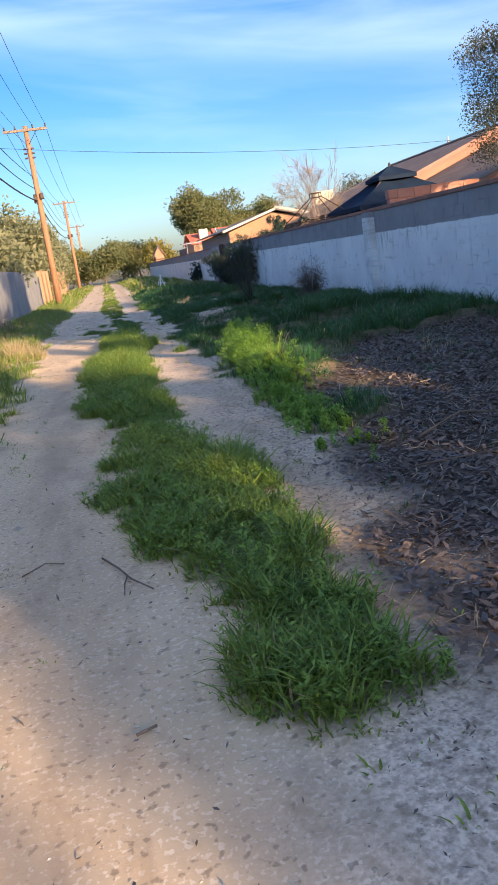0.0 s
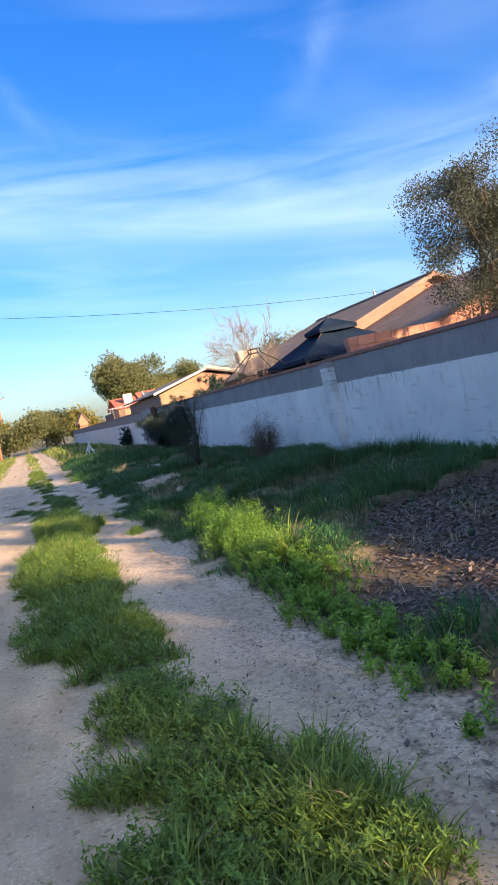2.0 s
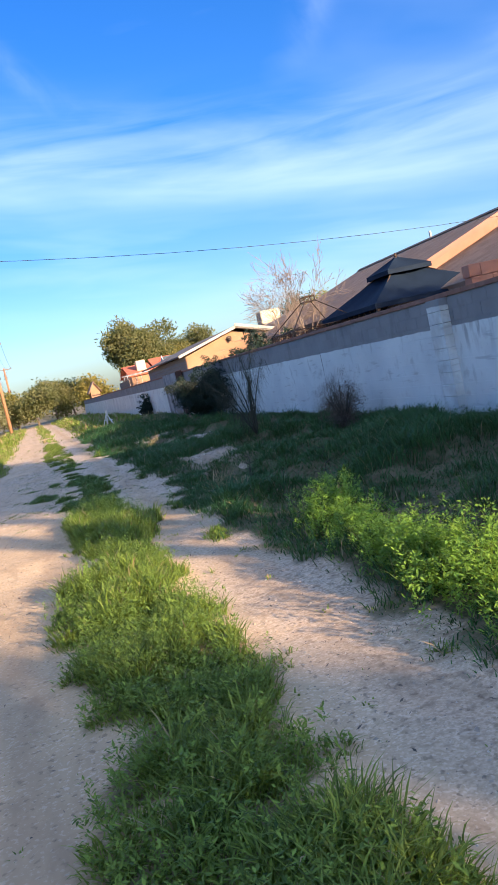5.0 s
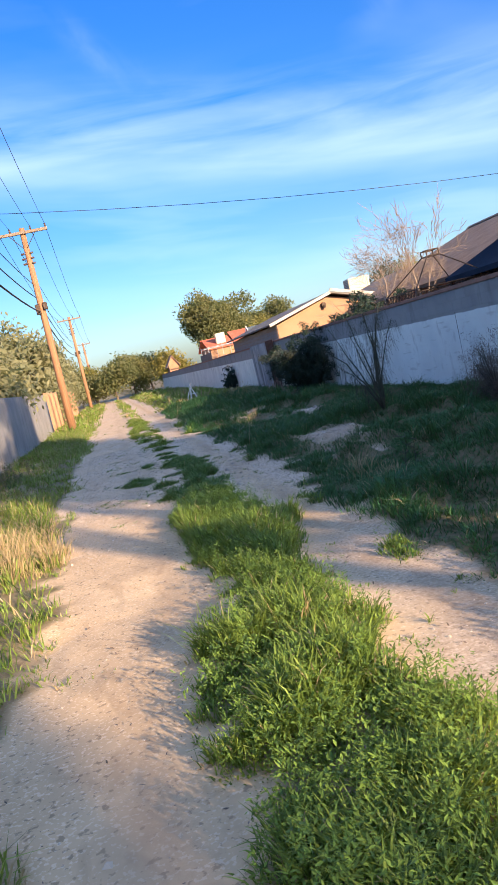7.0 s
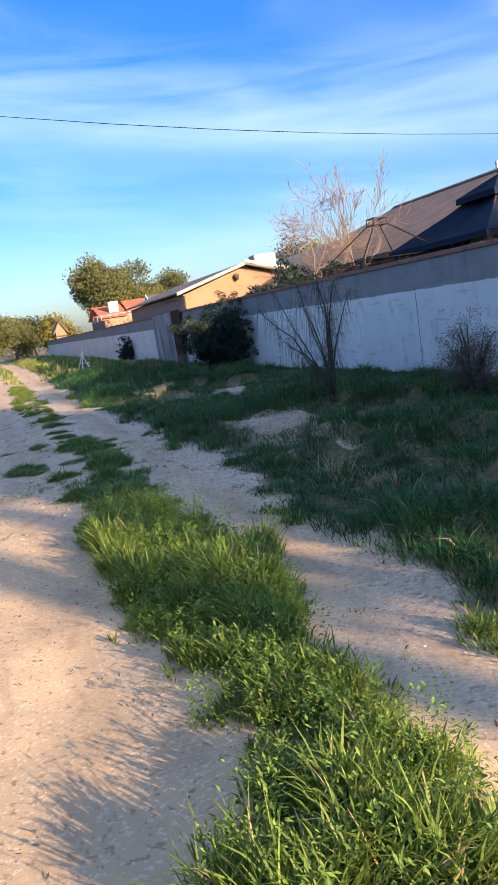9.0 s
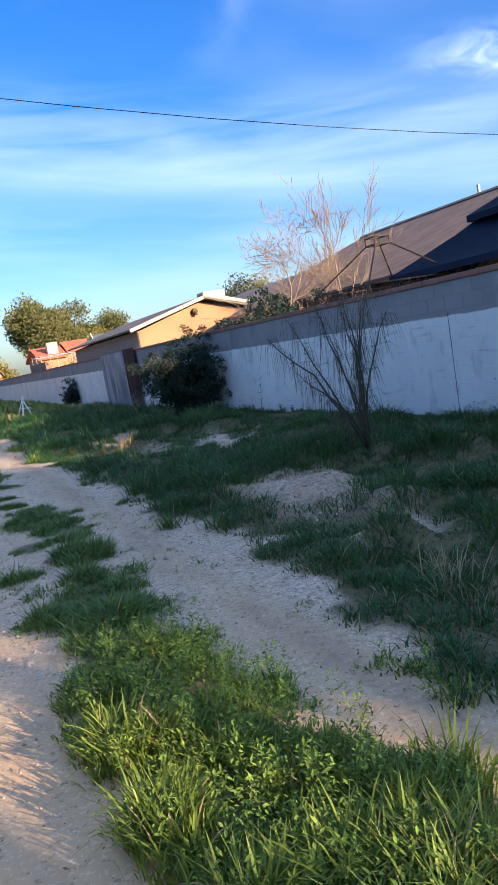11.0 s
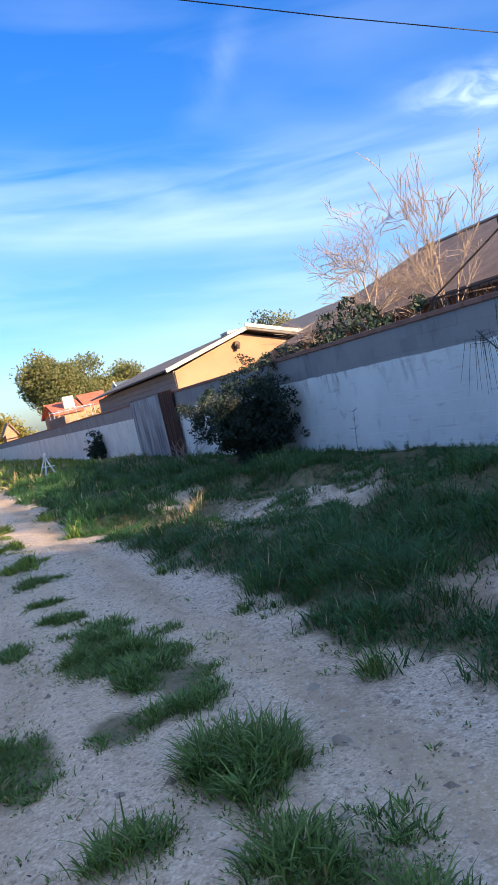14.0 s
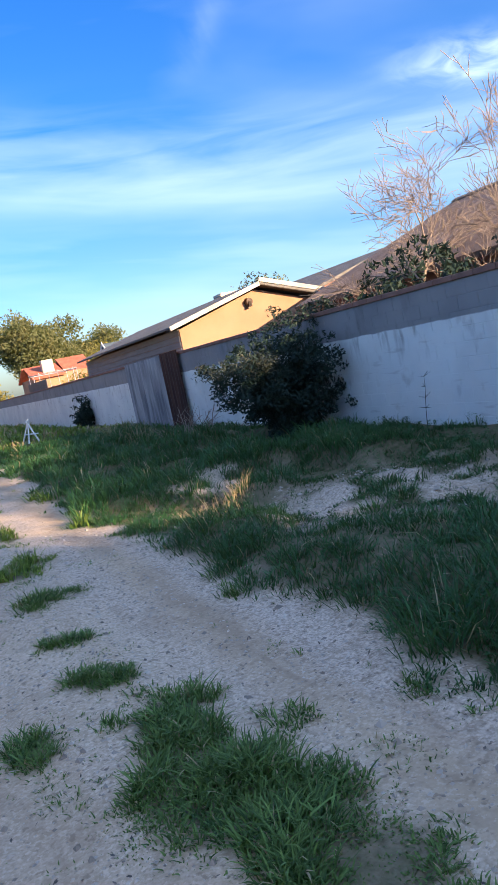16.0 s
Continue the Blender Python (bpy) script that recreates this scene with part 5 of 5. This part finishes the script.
def red_house():
    h = thing("house", "distant house with a red tiled roof and pale chimney", "house", (12.5, 90, 0))
    part("wall", Build().box((10.2, 86.2, 0), (15.2, 94, 3.5)), M["stucco"], h)
    part("roof", Build().slab([(9.9, 85.8, 3.42), (12.7, 85.8, 3.42), (12.7, 89.5, 4.55), (9.9, 89.5, 4.55)], 0.12), M["red_tile"], h)
    part("roof", Build().slab([(13.0, 87.0, 3.5), (15.6, 87.0, 3.5), (15.6, 90.5, 4.9), (13.0, 90.5, 4.9)], 0.12), M["red_tile"], h)
    for x0 in (9.9, 13.0):
        part("roof", Build().slab([(x0, 90.5, 4.6), (x0 + 2.7, 90.5, 4.6), (x0 + 2.7, 94.5, 3.4), (x0, 94.5, 3.4)], 0.12), M["red_tile"], h)
    part("chimney", Build().chamfer((11.1, 87.0, 3.4), (12.1, 87.8, 4.85), 0.04), M["beige"], h, "pale box chimney")
    for k in range(2):
        part("window", Build().box((10.6 + k * 2.4, 86.15, 1.2), (11.8 + k * 2.4, 86.2, 2.4)), M["dark_trim"], h)
    return h


red_house()
shed("house", 17, 24, 62, 74, 3.4, 4.5, "siding", "grey_shingle", "low house with a flat grey roof behind the yards")
shed("house", 13.2, 22, 45, 55, 3.3, 4.6, "pink_stucco", "grey_shingle", "grey roofed house behind the orange one")
shed("house", -15, -8, 70, 80, 2.8, 4.0, "beige", "shingle", "low house among the trees behind the grey wall")
shed("shed", 6.6, 7.7, 98, 101, 3.1, 4.0, "stucco", "shingle", "narrow tan shed at the far end of the wall")


def cooler(x, y, z):
    c = thing("evaporative_cooler", "pale evaporative cooler box standing on a roof", "air conditioner", (x, y, z))
    box = part("cabinet", Build().chamfer((x - 0.7, y - 0.6, z), (x + 0.9, y + 0.6, z + 1.0), 0.05), M["beige"], c)
    for k in range(7):
        part("louvre", Build().box((x - 0.72, y - 0.5, z + 0.15 + k * 0.11), (x - 0.69, y + 0.5, z + 0.2 + k * 0.11)), M["siding"], box)
    part("duct", Build().chamfer((x - 0.5, y - 0.4, z - 0.6), (x + 0.5, y + 0.4, z), 0.03), M["zinc"], c)
    return c


cooler(18.4, 62.5, 4.55)


def trampoline(x, y):
    t = thing("trampoline", "trampoline with a net on metal poles behind the wall", "trampoline", (x, y, 0))
    ring = [(x + 1.5 * math.cos(a * math.pi / 8), y + 1.5 * math.sin(a * math.pi / 8)) for a in range(17)]
    for zz in (0.8, 3.1):
        part("hoop", Build().tube([(px, py, zz) for px, py in ring], [0.03] * 17, 6), M["zinc"], t)
    part("mat", Build().add([(px, py, 0.8) for px, py in ring[:-1]] + [(px, py, 0.78) for px, py in ring[:-1]], [tuple(range(16)), tuple(range(31, 15, -1))]), M["wire"], t)
    for px, py in ring[:-1:2]:
        part("pole", Build().tube([(px, py, 0), (px, py, 3.2)], [0.022, 0.022], 6), M["zinc"], t)
    return t


trampoline(8.5, 69)
fence = thing("yard_panel", "grey board screen standing behind the wall", "fence", (6.9, 64, 0))
for k in range(16):
    part("board", Build().chamfer((6.75, 62 + k * 0.4, 0), (6.79, 62.38 + k * 0.4, 2.62), 0.006), M["grey_wood"], fence)


def aframe(x, y):
    z = float(height(x, y))
    a = thing("folding_stand", "white weathered folding stand standing on the grass", "stand", (x, y, z))
    for k in range(5):
        t = 2 * math.pi * k / 5 + 0.4
        part("leg", Build().tube([(x + 0.36 * math.cos(t), y + 0.5 * math.sin(t), z - 0.02), (x - 0.05 * math.cos(t), y - 0.05 * math.sin(t), z + 0.84 + 0.05 * (k % 3))], [0.028, 0.024], 6), M["white_paint"], a)
    part("rail", Build().tube([(x - 0.24, y - 0.2, z + 0.42), (x + 0.26, y - 0.18, z + 0.38)], [0.022, 0.022], 6), M["white_paint"], a)
    return a


aframe(3.36, 48.4)


def dead_branches(x, y, n, seed, label):
    rng = np.random.default_rng(seed)
    z = float(height(x, y))
    h = thing("dead_branches", label, "branches", (x, y, z))
    for k in range(n):
        p = Vector((x + rng.normal(0, 0.25), y + rng.normal(0, 0.5), z))
        d = Vector((rng.normal(0, 0.5), rng.normal(0, 0.7), rng.uniform(0.3, 1))).normalized()
        pts = [p + d * l + Vector(rng.normal(0, 0.03, 3)) for l in (0, 0.25, 0.5, 0.8)]
        b = Build().tube(pts, [0.014, 0.011, 0.008, 0.004], 4)
        b.tube([pts[2], pts[2] + (d + Vector(rng.normal(0, 0.6, 3))).normalized() * 0.35], [0.007, 0.003], 4)
        part("branch", b, M["pale_twig"], h)
    return h


dead_branches(5.5, 37.4, 26, 3, "heap of pale dead branches beside the rusted sheet")


def stalk(x, y, tall, seed):
    rng = np.random.default_rng(seed)
    z = float(height(x, y))
    b = Build()
    pts = [Vector((x + rng.normal(0, 0.01), y - 0.12 * k / 5, z + tall * k / 5)) for k in range(6)]
    b.tube(pts, [0.006 - 0.0008 * k for k in range(6)], 5)
    for k in range(2, 6):
        for _ in range(3):
            d = Vector((rng.normal(0, 0.05), rng.normal(0, 0.07), rng.uniform(0, 0.06)))
            b.tube([pts[k], pts[k] + d * 1.3], [0.005, 0.002], 4)
    return solid("weed_stalk", b, M["dark_stem"], "single dark dry weed stalk standing against the wall", "weed", "dry stalks")


for k, (x, y, tall) in enumerate(((6.15, 29.7, 0.75), (2.4, 17.2, 0.5), (2.2, 16.4, 0.45), (2.9, 15.4, 0.5))):
    stalk(x, y, tall, 200 + k)

# single blocks of the east wall that stand nearest the walk
for px, py, pz in SPOTS[:300]:
    ob = new("brick", BRICK)
    ob.parent = WALL
    ob.matrix_parent_inverse = WALL.matrix_world.inverted()
    ob.location = (px, py, pz)
